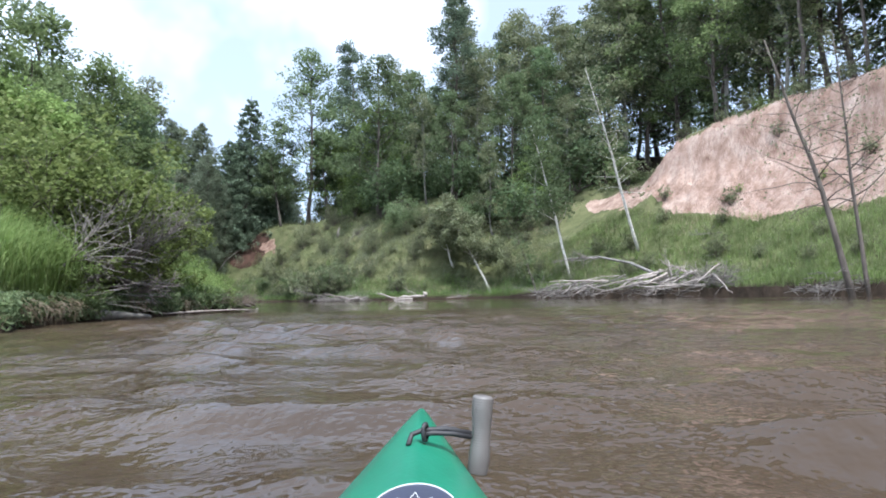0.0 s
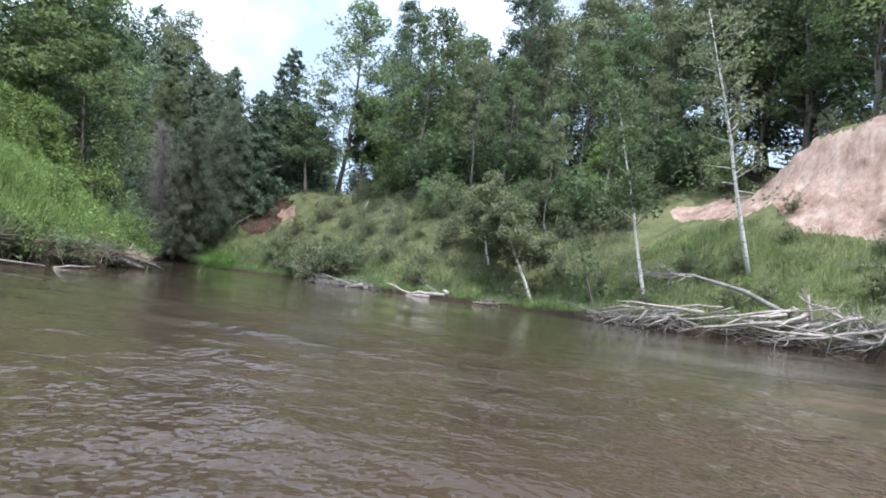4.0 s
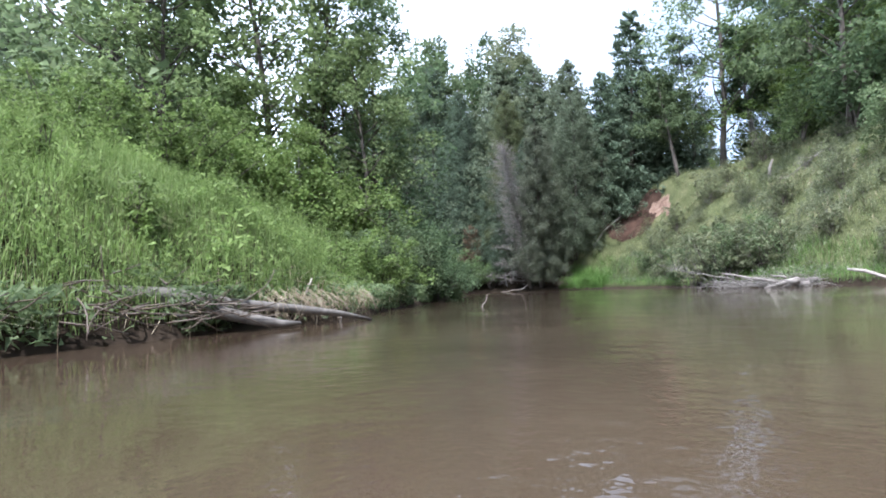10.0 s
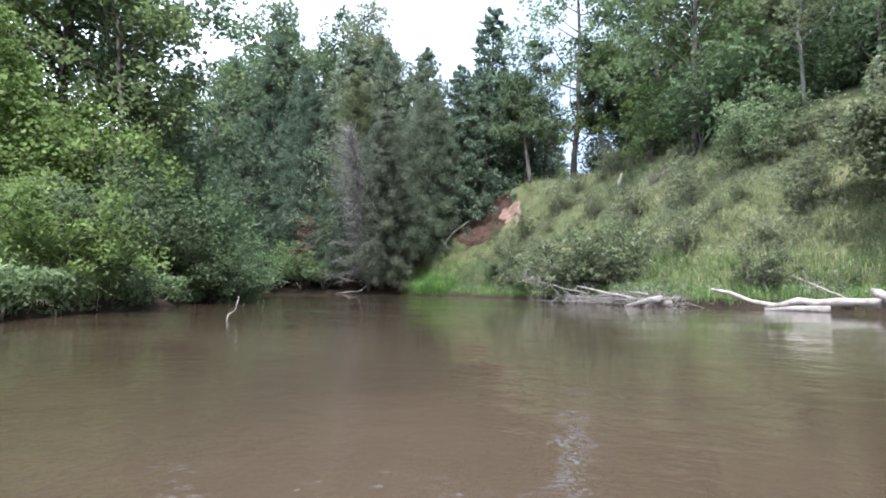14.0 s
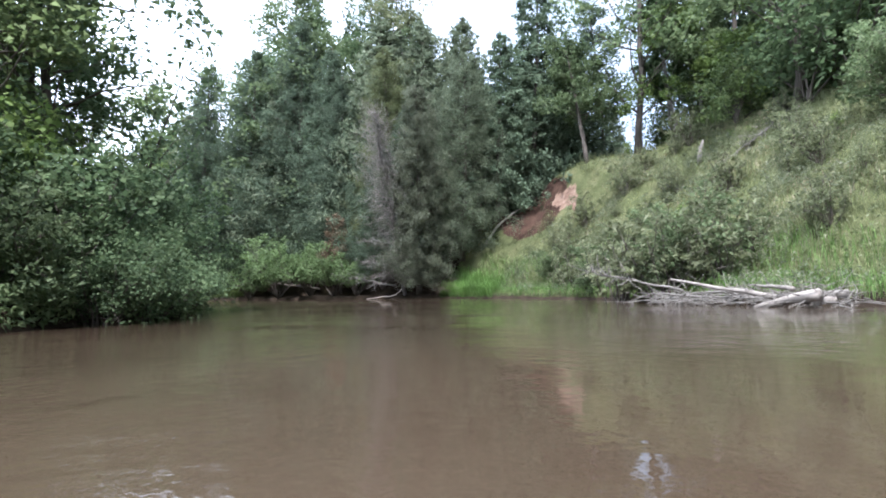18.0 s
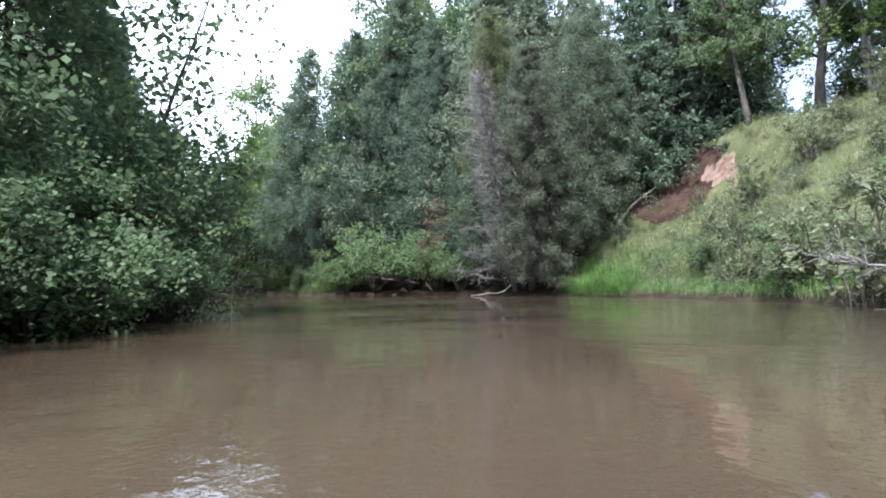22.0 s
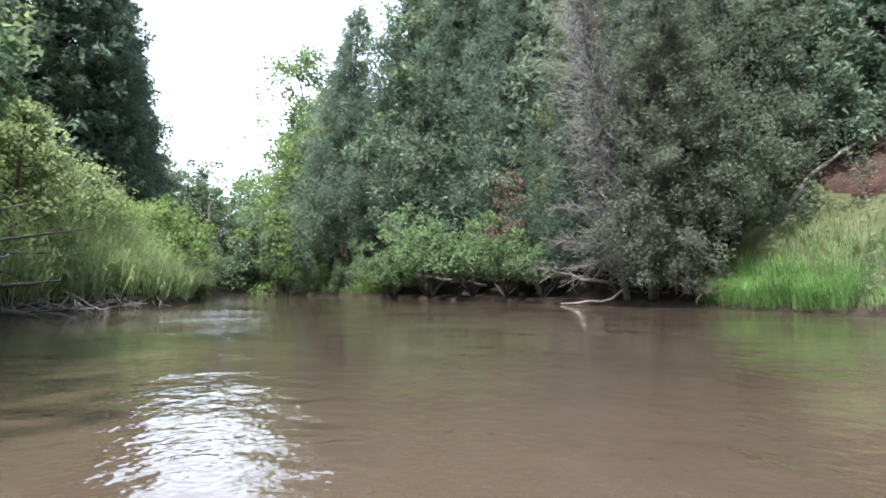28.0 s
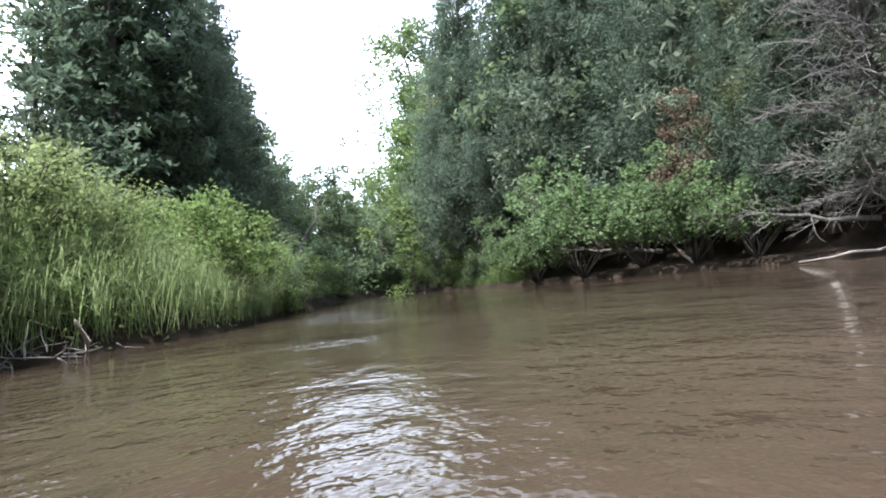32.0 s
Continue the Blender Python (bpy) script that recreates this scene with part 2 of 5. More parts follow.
# water: murky brown, still ahead and riffled where the run begins
WATER, n_, l_, p_ = material("river_water")
p_.inputs["Base Color"].default_value = (0.105, 0.068, 0.04, 1)
p_.inputs["Roughness"].default_value = 0.02
p_.inputs["IOR"].default_value = 1.33
murk = noise_node(n_, l_, 0.35, 3.0)
murk_r = ramp(n_, [(0.3, (0.040, 0.028, 0.019)), (0.7, (0.060, 0.043, 0.029))])
l_.new(murk.outputs["Fac"], murk_r.inputs["Fac"])
l_.new(murk_r.outputs["Color"], p_.inputs["Base Color"])
swell = noise_node(n_, l_, 1.9, 2.0, 0.5)
ripple = noise_node(n_, l_, 7.0, 3.0, 0.6)
geo_w = n_.new("ShaderNodeNewGeometry")
sep_w = n_.new("ShaderNodeSeparateXYZ")
l_.new(geo_w.outputs["Position"], sep_w.inputs["Vector"])
calm = n_.new("ShaderNodeMapRange")
calm.inputs["From Min"].default_value, calm.inputs["From Max"].default_value = 8.0, 15.0
calm.inputs["To Min"].default_value, calm.inputs["To Max"].default_value = 0.65, 0.075
l_.new(sep_w.outputs["Y"], calm.inputs["Value"])
patchy = noise_node(n_, l_, 0.25, 2.0)
pm = n_.new("ShaderNodeMapRange")
pm.inputs["From Min"].default_value, pm.inputs["From Max"].default_value = 0.4, 0.65
pm.inputs["To Min"].default_value, pm.inputs["To Max"].default_value = 0.35, 1.9
l_.new(patchy.outputs["Fac"], pm.inputs["Value"])
add_w = n_.new("ShaderNodeMath")
add_w.operation = "ADD"
l_.new(swell.outputs["Fac"], add_w.inputs[0])
half_w = n_.new("ShaderNodeMath")
half_w.operation = "MULTIPLY"
half_w.inputs[1].default_value = 0.6
l_.new(ripple.outputs["Fac"], half_w.inputs[0])
l_.new(half_w.outputs[0], add_w.inputs[1])
mul_w = n_.new("ShaderNodeMath")
mul_w.operation = "MULTIPLY"
livelier = n_.new("ShaderNodeMapRange")
livelier.inputs["From Min"].default_value, livelier.inputs["From Max"].default_value = -22.0, -9.0
livelier.inputs["To Min"].default_value, livelier.inputs["To Max"].default_value = 2.3, 1.0
l_.new(sep_w.outputs["X"], livelier.inputs["Value"])
mul_l = n_.new("ShaderNodeMath")
mul_l.operation = "MULTIPLY"
l_.new(calm.outputs["Result"], mul_l.inputs[0])
l_.new(livelier.outputs["Result"], mul_l.inputs[1])
l_.new(mul_l.outputs[0], mul_w.inputs[0])
l_.new(pm.outputs["Result"], mul_w.inputs[1])
mul_h = n_.new("ShaderNodeMath")
mul_h.operation = "MULTIPLY"
l_.new(add_w.outputs[0], mul_h.inputs[0])
l_.new(mul_w.outputs[0], mul_h.inputs[1])
bump(n_, l_, p_, mul_h.outputs[0], 1.0, 0.13)


# ---- builders ----
def mesh_object(name, verts, faces, mat, smooth=False):
    me = bpy.data.meshes.new(name)
    v = np.asarray(verts, dtype=np.float32).reshape(-1, 3)
    if isinstance(faces, np.ndarray):
        k = faces.shape[1]
        me.vertices.add(len(v))
        me.vertices.foreach_set("co", v.ravel())
        me.loops.add(faces.size)
        me.loops.foreach_set("vertex_index", faces.astype(np.int32).ravel())
        me.polygons.add(len(faces))
        me.polygons.foreach_set("loop_start", np.arange(0, faces.size, k, dtype=np.int32))
        me.polygons.foreach_set("loop_total", np.full(len(faces), k, dtype=np.int32))
        me.update(calc_edges=True)
    else:
        me.from_pydata([tuple(p) for p in v.tolist()], [], faces)
    if smooth:
        me.polygons.foreach_set("use_smooth", [True] * len(me.polygons))
    me.materials.append(mat)
    return new(name, me)


def under(ob, parent, label=""):
    ob.parent = parent
    return tagged(ob, label=label) if label else ob


def thing(name, m, label, category, group="", kind=""):
    ob = new(name)
    ob.matrix_basis = m
    ob.empty_display_size = 0.2
    return tagged(ob, label, category, group, kind)


class Tubes:
    """Tapered round limbs collected into one mesh."""

    def __init__(self, sides=6):
        self.sides, self.v, self.f, self.count = sides, [], [], 0

    def add(self, points, radii, sides=0):
        p = np.asarray(points, float)
        r = np.asarray(radii, float)
        tan = np.gradient(p, axis=0)
        tan /= np.linalg.norm(tan, axis=1, keepdims=True) + 1e-9
        ref = np.where(np.abs(tan[:, 2:3]) > 0.9, np.array([[1.0, 0, 0]]), np.array([[0, 0, 1.0]]))
        a = np.cross(tan, ref)
        a /= np.linalg.norm(a, axis=1, keepdims=True) + 1e-9
        b = np.cross(tan, a)
        k = sides or self.sides
        ang = np.arange(k) * 2 * np.pi / k
        ring = p[:, None] + r[:, None, None] * (np.cos(ang)[None, :, None] * a[:, None] + np.sin(ang)[None, :, None] * b[:, None])
        self.v.append(ring.reshape(-1, 3))
        c = self.count
        for i in range(len(p) - 1):
            for j in range(k):
                q = (j + 1) % k
                self.f.append((c + i * k + j, c + i * k + q, c + (i + 1) * k + q, c + (i + 1) * k + j))
        self.f.append(tuple(c + j for j in reversed(range(k))))
        self.f.append(tuple(c + (len(p) - 1) * k + j for j in range(k)))
        self.count += len(p) * k
        return self

    def make(self, name, mat):
        return mesh_object(name, np.concatenate(self.v), self.f, mat, smooth=True)


def wander(rng, start, direction, length, steps, wobble, lift=0.0):
    """A crooked line from start."""
    p = [np.array(start, float)]
    d = np.array(direction, float)
    d /= np.linalg.norm(d) + 1e-9
    for _ in range(steps):
        d = d + rng.normal(0, wobble, 3) + np.array([0, 0, lift])
        d /= np.linalg.norm(d) + 1e-9
        p.append(p[-1] + d * length / steps)
    return np.array(p)


def leaf_cards(rng, centres, size, spread=0.35, droop=0.0, long=1.6, up=0.6, fine=False, three=False):
    """Pointed leaves or sprays at the centres, tipped every way."""
    n = len(centres)
    s = size * (1 + spread * rng.uniform(-1, 1, n))[:, None]
    nrm = rng.normal(0, 1, (n, 3))
    nrm[:, 2] = np.abs(nrm[:, 2]) * (1 - up) + up * 1.5
    nrm /= np.linalg.norm(nrm, axis=1, keepdims=True)
    d = rng.normal(0, 1, (n, 3))
    d -= nrm * (d * nrm).sum(1, keepdims=True)
    d /= np.linalg.norm(d, axis=1, keepdims=True) + 1e-9
    d[:, 2] -= droop
    d /= np.linalg.norm(d, axis=1, keepdims=True) + 1e-9
    w = np.cross(nrm, d)
    w /= np.linalg.norm(w, axis=1, keepdims=True) + 1e-9
    h = long * s * 0.5
    if fine:
        b = nrm * s * 0.12
        v = np.stack([centres - d * h, centres + w * s * 0.42 - d * h * 0.45 + b, centres + w * s * 0.40 + d * h * 0.25 + b, centres + d * h - b * 0.6,
                      centres - w * s * 0.40 + d * h * 0.25 + b, centres - w * s * 0.42 - d * h * 0.45 + b], 1)
        i = np.arange(n)[:, None] * 6
        return v.reshape(-1, 3), np.concatenate([i + np.array([[0, 1, 2, 3]]), i + np.array([[0, 3, 4, 5]])], 0)
    if three:
        v = np.stack([centres - d * h * 0.7 + w * s * 0.42, centres + d * h * 1.2, centres - d * h * 0.7 - w * s * 0.42], 1)
        return v.reshape(-1, 3), np.arange(3 * n).reshape(n, 3)
    v = np.stack([centres - d * h, centres + w * s * 0.5 - d * h * 0.1, centres + d * h, centres - w * s * 0.5 - d * h * 0.1], 1)
    return v.reshape(-1, 3), np.arange(4 * n).reshape(n, 4)


def ball_points(rng, n, flat=1.0, hollow=0.35):
    p = rng.normal(0, 1, (n, 3))
    p /= np.linalg.norm(p, axis=1, keepdims=True)
    r = (hollow + (1 - hollow) * rng.uniform(0, 1, (n, 1))) ** 0.8
    p *= r
    p[:, 2] *= flat
    return p


def crown_of(rng, tips, per, radius, leaf, mat, flat=0.65, droop=0.1, long=1.5, up=0.5, fine=False, three=False):
    pts = []
    for t in tips:
        r = radius * rng.uniform(0.6, 1.35)
        pts.append(t + ball_points(rng, int(per * rng.uniform(0.6, 1.4)), flat) * r)
    v, f = leaf_cards(rng, np.concatenate(pts), leaf, 0.4, droop, long, up, fine, three)
    return mesh_object("crown", v, f, mat)


def broadleaf(name, seed, label, category, h=10.0, spread=2.6, bare=0.3, leaf=0.10, per=150, mat=None, bark=None,
              trunk=0.16, lean=(0, 0), limbs=22, clump=0.75, group="", tips_per=3):
    """A leafy tree of height h: crooked trunk, limbs, and clumps of leaves with gaps between."""
    rng = np.random.default_rng(seed)
    ob = thing(name, pose(0, 0, 0), label, category, group)
    steps = 12
    zs = np.linspace(0, 1, steps)
    axis = np.stack([lean[0] * h * zs ** 1.1, lean[1] * h * zs ** 1.1, h * 0.94 * zs], 1)
    axis[1:, :2] += np.cumsum(rng.normal(0, 0.012 * h, (steps - 1, 2)), 0) * 0.7
    trunk_t = Tubes(7).add(axis, trunk * (1 - 0.9 * zs) + 0.012 + 0.06 * trunk * 6 * np.exp(-zs * 30))
    limb_t, tips = trunk_t, []
    for i in range(limbs):
        u = bare + (0.97 - bare) * (i + rng.uniform(0, 1)) / limbs
        base = np.array([np.interp(u, zs, axis[:, k]) for k in range(3)])
        a = i * 2.4 + rng.uniform(-0.5, 0.5)
        rel = (u - bare) / (1 - bare)
        reach = spread * (0.55 + 0.75 * math.sin(math.pi * min(1, 0.18 + 0.8 * rel))) * (1 - 0.55 * rel) * rng.uniform(0.7, 1.25)
        d = np.array([math.cos(a), math.sin(a), rng.uniform(0.15, 0.8)])
        line = wander(rng, base, d, reach, 5, 0.16, 0.05)
        limb_t.add(line, np.linspace(trunk * 0.32 * (1 - 0.6 * rel) + 0.01, 0.006, 6), 4)
        tips.append(line[-1])
        for j in range(tips_per - 1):
            b = line[rng.integers(2, 5)]
            sub = wander(rng, b, d + rng.normal(0, 0.7, 3), reach * 0.5, 2, 0.2, 0.05)
            limb_t.add(sub, np.linspace(0.012, 0.004, 3), 3)
            tips.append(sub[-1])
    tips.append(axis[-1])
    under(limb_t.make("trunk", bark or BARK), ob)
    under(crown_of(rng, tips, per, clump, leaf, mat or LEAF, up=0.6, long=1.35, three=True), ob)
    return ob


def conifer(name, seed, label, category, h=8.0, base_r=1.6, n=9000, leaf=0.16, mat=None, trunk=0.14, full=0.75, group="",
            lumps=70, start=0.04, droop=0.5, long=2.2, tiers=False, bark=None, bend=(0, 0)):
    """A cedar or spruce: straight trunk, boughs, and hanging sprays in uneven lumps."""
    rng = np.random.default_rng(seed)
    ob = thing(name, pose(0, 0, 0), label, category, group)
    zs = np.linspace(0, 1, 8)
    axis = np.stack([0.02 * h * np.sin(zs * 3 + seed), 0.02 * h * np.cos(zs * 2.3 + seed) - 0.02 * h, h * 0.98 * zs], 1)
    axis[:, 0] += bend[0] * zs ** 1.3
    axis[:, 1] += bend[1] * zs ** 1.3
    stem, bough, pts = Tubes(7).add(axis, trunk * (1 - 0.92 * zs) + 0.01), Tubes(4), []
    for i in range(lumps):
        u = start + (0.98 - start) * ((i + rng.uniform(0, 1)) / lumps) ** 1.05
        a = i * 2.39996 + rng.uniform(-0.4, 0.4)
        prof = base_r * ((1 - u) ** full) * min(1.0, 0.55 + 3 * u) * rng.uniform(0.72, 1.18)
        root = np.array([np.interp(u, zs, axis[:, k]) for k in range(3)])
        slope = -0.25 if tiers else 0.25
        tip = root + np.array([math.cos(a) * prof, math.sin(a) * prof, prof * slope])
        bough.add(np.linspace(root, tip, 3), np.linspace(0.02 + 0.02 * (1 - u), 0.006, 3), 3)
        k = max(8, int(n / lumps * (0.35 + 1.3 * (1 - u))))
        tufts = max(3, int(3 + prof * 3.2))
        w = prof * 0.26 + 0.10
        mid = root + (tip - root) * rng.uniform(0.3, 1.06, (tufts, 1)) ** 0.55
        mid += rng.normal(0, 1, (tufts, 3)) * np.array([w, w, w * (0.4 if tiers else 0.9)]) * 0.75
        p = mid[rng.integers(tufts, size=k)]
        g = 0.07 + 0.055 * prof
        off = rng.normal(0, 1, (k, 3)) * np.array([g, g, g * (0.55 if tiers else 0.9)])
        off[:, 2] -= np.abs(rng.normal(0, 1, k)) * 0.08 * prof
        pts.append(p + off)
    under(stem.make("trunk", bark or BARK), ob)
    tagged(under(bough.make("bough", bark or BARK), ob), kind="stuff")
    v, f = leaf_cards(rng, np.concatenate(pts), leaf, 0.4, droop, long, 0.35, three=True)
    under(mesh_object("crown", v, f, mat or NEEDLE_CEDAR), ob)
    return ob


def bush(name, seed, label, category="bush", h=1.8, r=1.2, n=4000, leaf=0.07, mat=None, stems=9, group="", long=1.4, fine=False, low=0.08, clump=0.33):
    """A many-stemmed bush, leafy almost to the ground."""
    rng = np.random.default_rng(seed)
    ob = thing(name, pose(0, 0, 0), label, category, group)
    st, tips = Tubes(5), []
    for i in range(stems):
        a = i * 2.4 + rng.uniform(-0.4, 0.4)
        out = r * rng.uniform(0.25, 0.9)
        d = np.array([math.cos(a) * out, math.sin(a) * out, h * rng.uniform(0.55, 0.95)])
        line = wander(rng, (0, 0, -0.05), d, np.linalg.norm(d), 6, 0.20)
        st.add(line, np.linspace(0.006 + 0.010 * h, 0.005, 7), 4)
        tips += [line[-1], line[4], line[3]]
        for _ in range(3):
            q = line[rng.integers(2, 6)]
            sub = wander(rng, q, d / h + rng.normal(0, 0.8, 3), h * 0.35, 3, 0.25)
            st.add(sub, np.linspace(0.004 + 0.003 * h, 0.003, 4), 3)
            tips.append(sub[-1])
    under(st.make("stem", BARK), ob)
    tips = [t for t in tips if t[2] > low]
    under(crown_of(rng, tips, n / len(tips), clump * min(h, 1.6 * r), leaf, mat or LEAF, 0.8, 0.15, long, 0.55, False, not fine), ob)
    return ob


def blades(rng, xy, z, length, width, bend, mat, name, two=True):
    """Grass: each blade a narrow bent strip."""
    n = len(xy)
    ln = length * rng.uniform(0.55, 1.25, n)
    a = rng.uniform(0, 2 * np.pi, n)
    d = np.stack([np.cos(a), np.sin(a)], 1)
    side = np.stack([-d[:, 1], d[:, 0]], 1) * width * rng.uniform(0.6, 1.3, n)[:, None]
    b = bend * rng.uniform(0.2, 1.0, n)
    base = np.concatenate([xy, z[:, None]], 1)
    mid = base + np.concatenate([d * (ln * b * 0.25)[:, None], (ln * 0.6)[:, None]], 1)
    tip = base + np.concatenate([d * (ln * b)[:, None], (ln * (1 - 0.45 * b))[:, None]], 1)
    s3 = np.concatenate([side, np.zeros((n, 1))], 1)
    v = np.stack([base - s3 * 0.5, base + s3 * 0.5, mid + s3 * 0.45, mid - s3 * 0.45, tip + s3 * 0.06, tip - s3 * 0.06], 1).reshape(-1, 3)
    i = np.arange(n)[:, None] * 6
    f = np.concatenate([i + np.array([[0, 1, 2, 3]]), i + np.array([[3, 2, 4, 5]])], 0)
    return mesh_object(name, v, f, mat)


def stick(name, points, radii, mat, label, category, group="", sides=7):
    """A bare log or branch as one thing."""
    ob = Tubes(sides).add(points, radii).make(name, mat)
    return tagged(ob, label, category, group)


def snag(name, seed, base, top, r, mat, label, category, twigs=14, reach=1.0, group="", start=0.25, lift=0.2):
    """A bare leaning stem with broken branches, one mesh of wood."""
    rng = np.random.default_rng(seed)
    base, top = np.array(base, float), np.array(top, float)
    n = 9
    line = base + (top - base) * np.linspace(0, 1, n)[:, None]
    line[1:-1] += rng.normal(0, 0.012 * np.linalg.norm(top - base), (n - 2, 3))
    tb = Tubes(7).add(line, np.linspace(r, r * 0.25, n))
    for _ in range(twigs):
        u = rng.uniform(start, 0.98)
        b = np.array([np.interp(u, np.linspace(0, 1, n), line[:, k]) for k in range(3)])
        d = (top - base) / np.linalg.norm(top - base) + rng.normal(0, 0.75, 3) + np.array([0, 0, lift])
        ln = reach * rng.uniform(0.4, 1.1) * (1.15 - 0.6 * u)
        w = wander(rng, b, d, ln, 5, 0.18, 0.02)
        tb.add(w, np.linspace(r * 0.3 * (1.1 - u) + 0.008, 0.004, 6), 4)
        for _ in range(3):
            q = w[rng.integers(1, 5)]
            tb.add(wander(rng, q, d + rng.normal(0, 0.8, 3), ln * 0.45, 3, 0.2), np.linspace(0.009, 0.003, 4), 3)
    return tagged(tb.make(name, mat), label, category, group)


def tangle(name, seed, spots, n, length, mat, label, category, spread=0.8, rise=0.35, r=0.02):
    """A heap of thin crossed twigs that nobody could count."""
    rng = np.random.default_rng(seed)
    tb = Tubes(5)
    spots = np.array(spots, float)
    for _ in range(n):
        s = spots[rng.integers(len(spots))] + rng.normal(0, spread, 3) * np.array([1, 1, 0.0])
        s[2] = max(s[2] + abs(rng.normal(0, rise)), 0.01)
        d = np.array([rng.normal(), rng.normal(), rng.normal() * 0.25])
        tb.add(wander(rng, s, d, length * rng.uniform(0.4, 1.2), 4, 0.14), np.linspace(r * rng.uniform(0.5, 1.4), 0.004, 5))
    return tagged(tb.make(name, mat), label, category, kind="stuff")


# ---- land and water ----
LEFT_BANK = [(-5, -120), (-4.2, -20), (-4.3, 0), (-4.9, 5.7), (-6.2, 8.2), (-6.8, 11.6), (-6.9, 14.5), (-6.6, 17.4), (-7.0, 19.2), (-7.7, 20.9), (-8.2, 23.0),
             (-10.2, 25.2), (-12.3, 28.0), (-13.6, 29.8), (-15.2, 31.8), (-16.6, 33.3), (-19.5, 34.6), (-23.3, 35.7), (-27.5, 37.6), (-29.3, 39.4), (-37.0, 41.6), (-48.0, 44.5), (-62.0, 46.6), (-72.0, 50.0), (-79.0, 58.0), (-82.0, 120.0)]
RIGHT_BANK = [(17, -120), (16, -20), (15.5, 0), (15.0, 12), (14.4, 20), (12.6, 24.8), (9.4, 28.4), (7.0, 31.2), (4.6, 35.8), (2.6, 38.3), (-1.2, 38.2), (-4.6, 39.4), (-7.4, 40.2),
              (-9.8, 43.0), (-13.0, 46.4), (-17.4, 50.0), (-21.8, 52.2), (-24.2, 53.2), (-26.8, 52.6), (-30.2, 52.4), (-34.2, 52.2), (-42.6, 51.4), (-50.0, 52.2), (-60.0, 54.4), (-66.0, 60.0), (-68.0, 120.0)]


def to_line(x, y, line):
    """Distance to a polyline and the nearest point's x."""
    best, near = np.full(x.shape, 1e9), np.zeros(x.shape)
    for (ax, ay), (bx, by) in zip(line, line[1:]):
        dx, dy = bx - ax, by - ay
        t = np.clip(((x - ax) * dx + (y - ay) * dy) / (dx * dx + dy * dy), 0, 1)
        d = np.hypot(x - ax - t * dx, y - ay - t * dy)
        hit = d < best
        best, near = np.where(hit, d, best), np.where(hit, ax + t * dx, near)
    return best, near


def in_river(x, y):
    poly = LEFT_BANK + RIGHT_BANK[::-1]
    inside = np.zeros(x.shape, bool)
    for (ax, ay), (bx, by) in zip(poly, poly[1:] + poly[:1]):
        if ay != by:
            inside ^= ((ay > y) != (by > y)) & (x < (bx - ax) * (y - ay) / (by - ay) + ax)
    return inside


def soft_noise(x, y, size, seed=0.0):
    """Smooth rolling unevenness between about -1 and 1."""
    a, b = x / size + seed * 3.1, y / size - seed * 1.7
    return (np.sin(a * 1.3 + np.sin(b * 0.9 + seed) * 1.2) + np.sin(b * 1.7 - np.sin(a * 0.8) * 1.4) + 0.6 * np.sin((a + b) * 2.3 + seed)) / 2.6


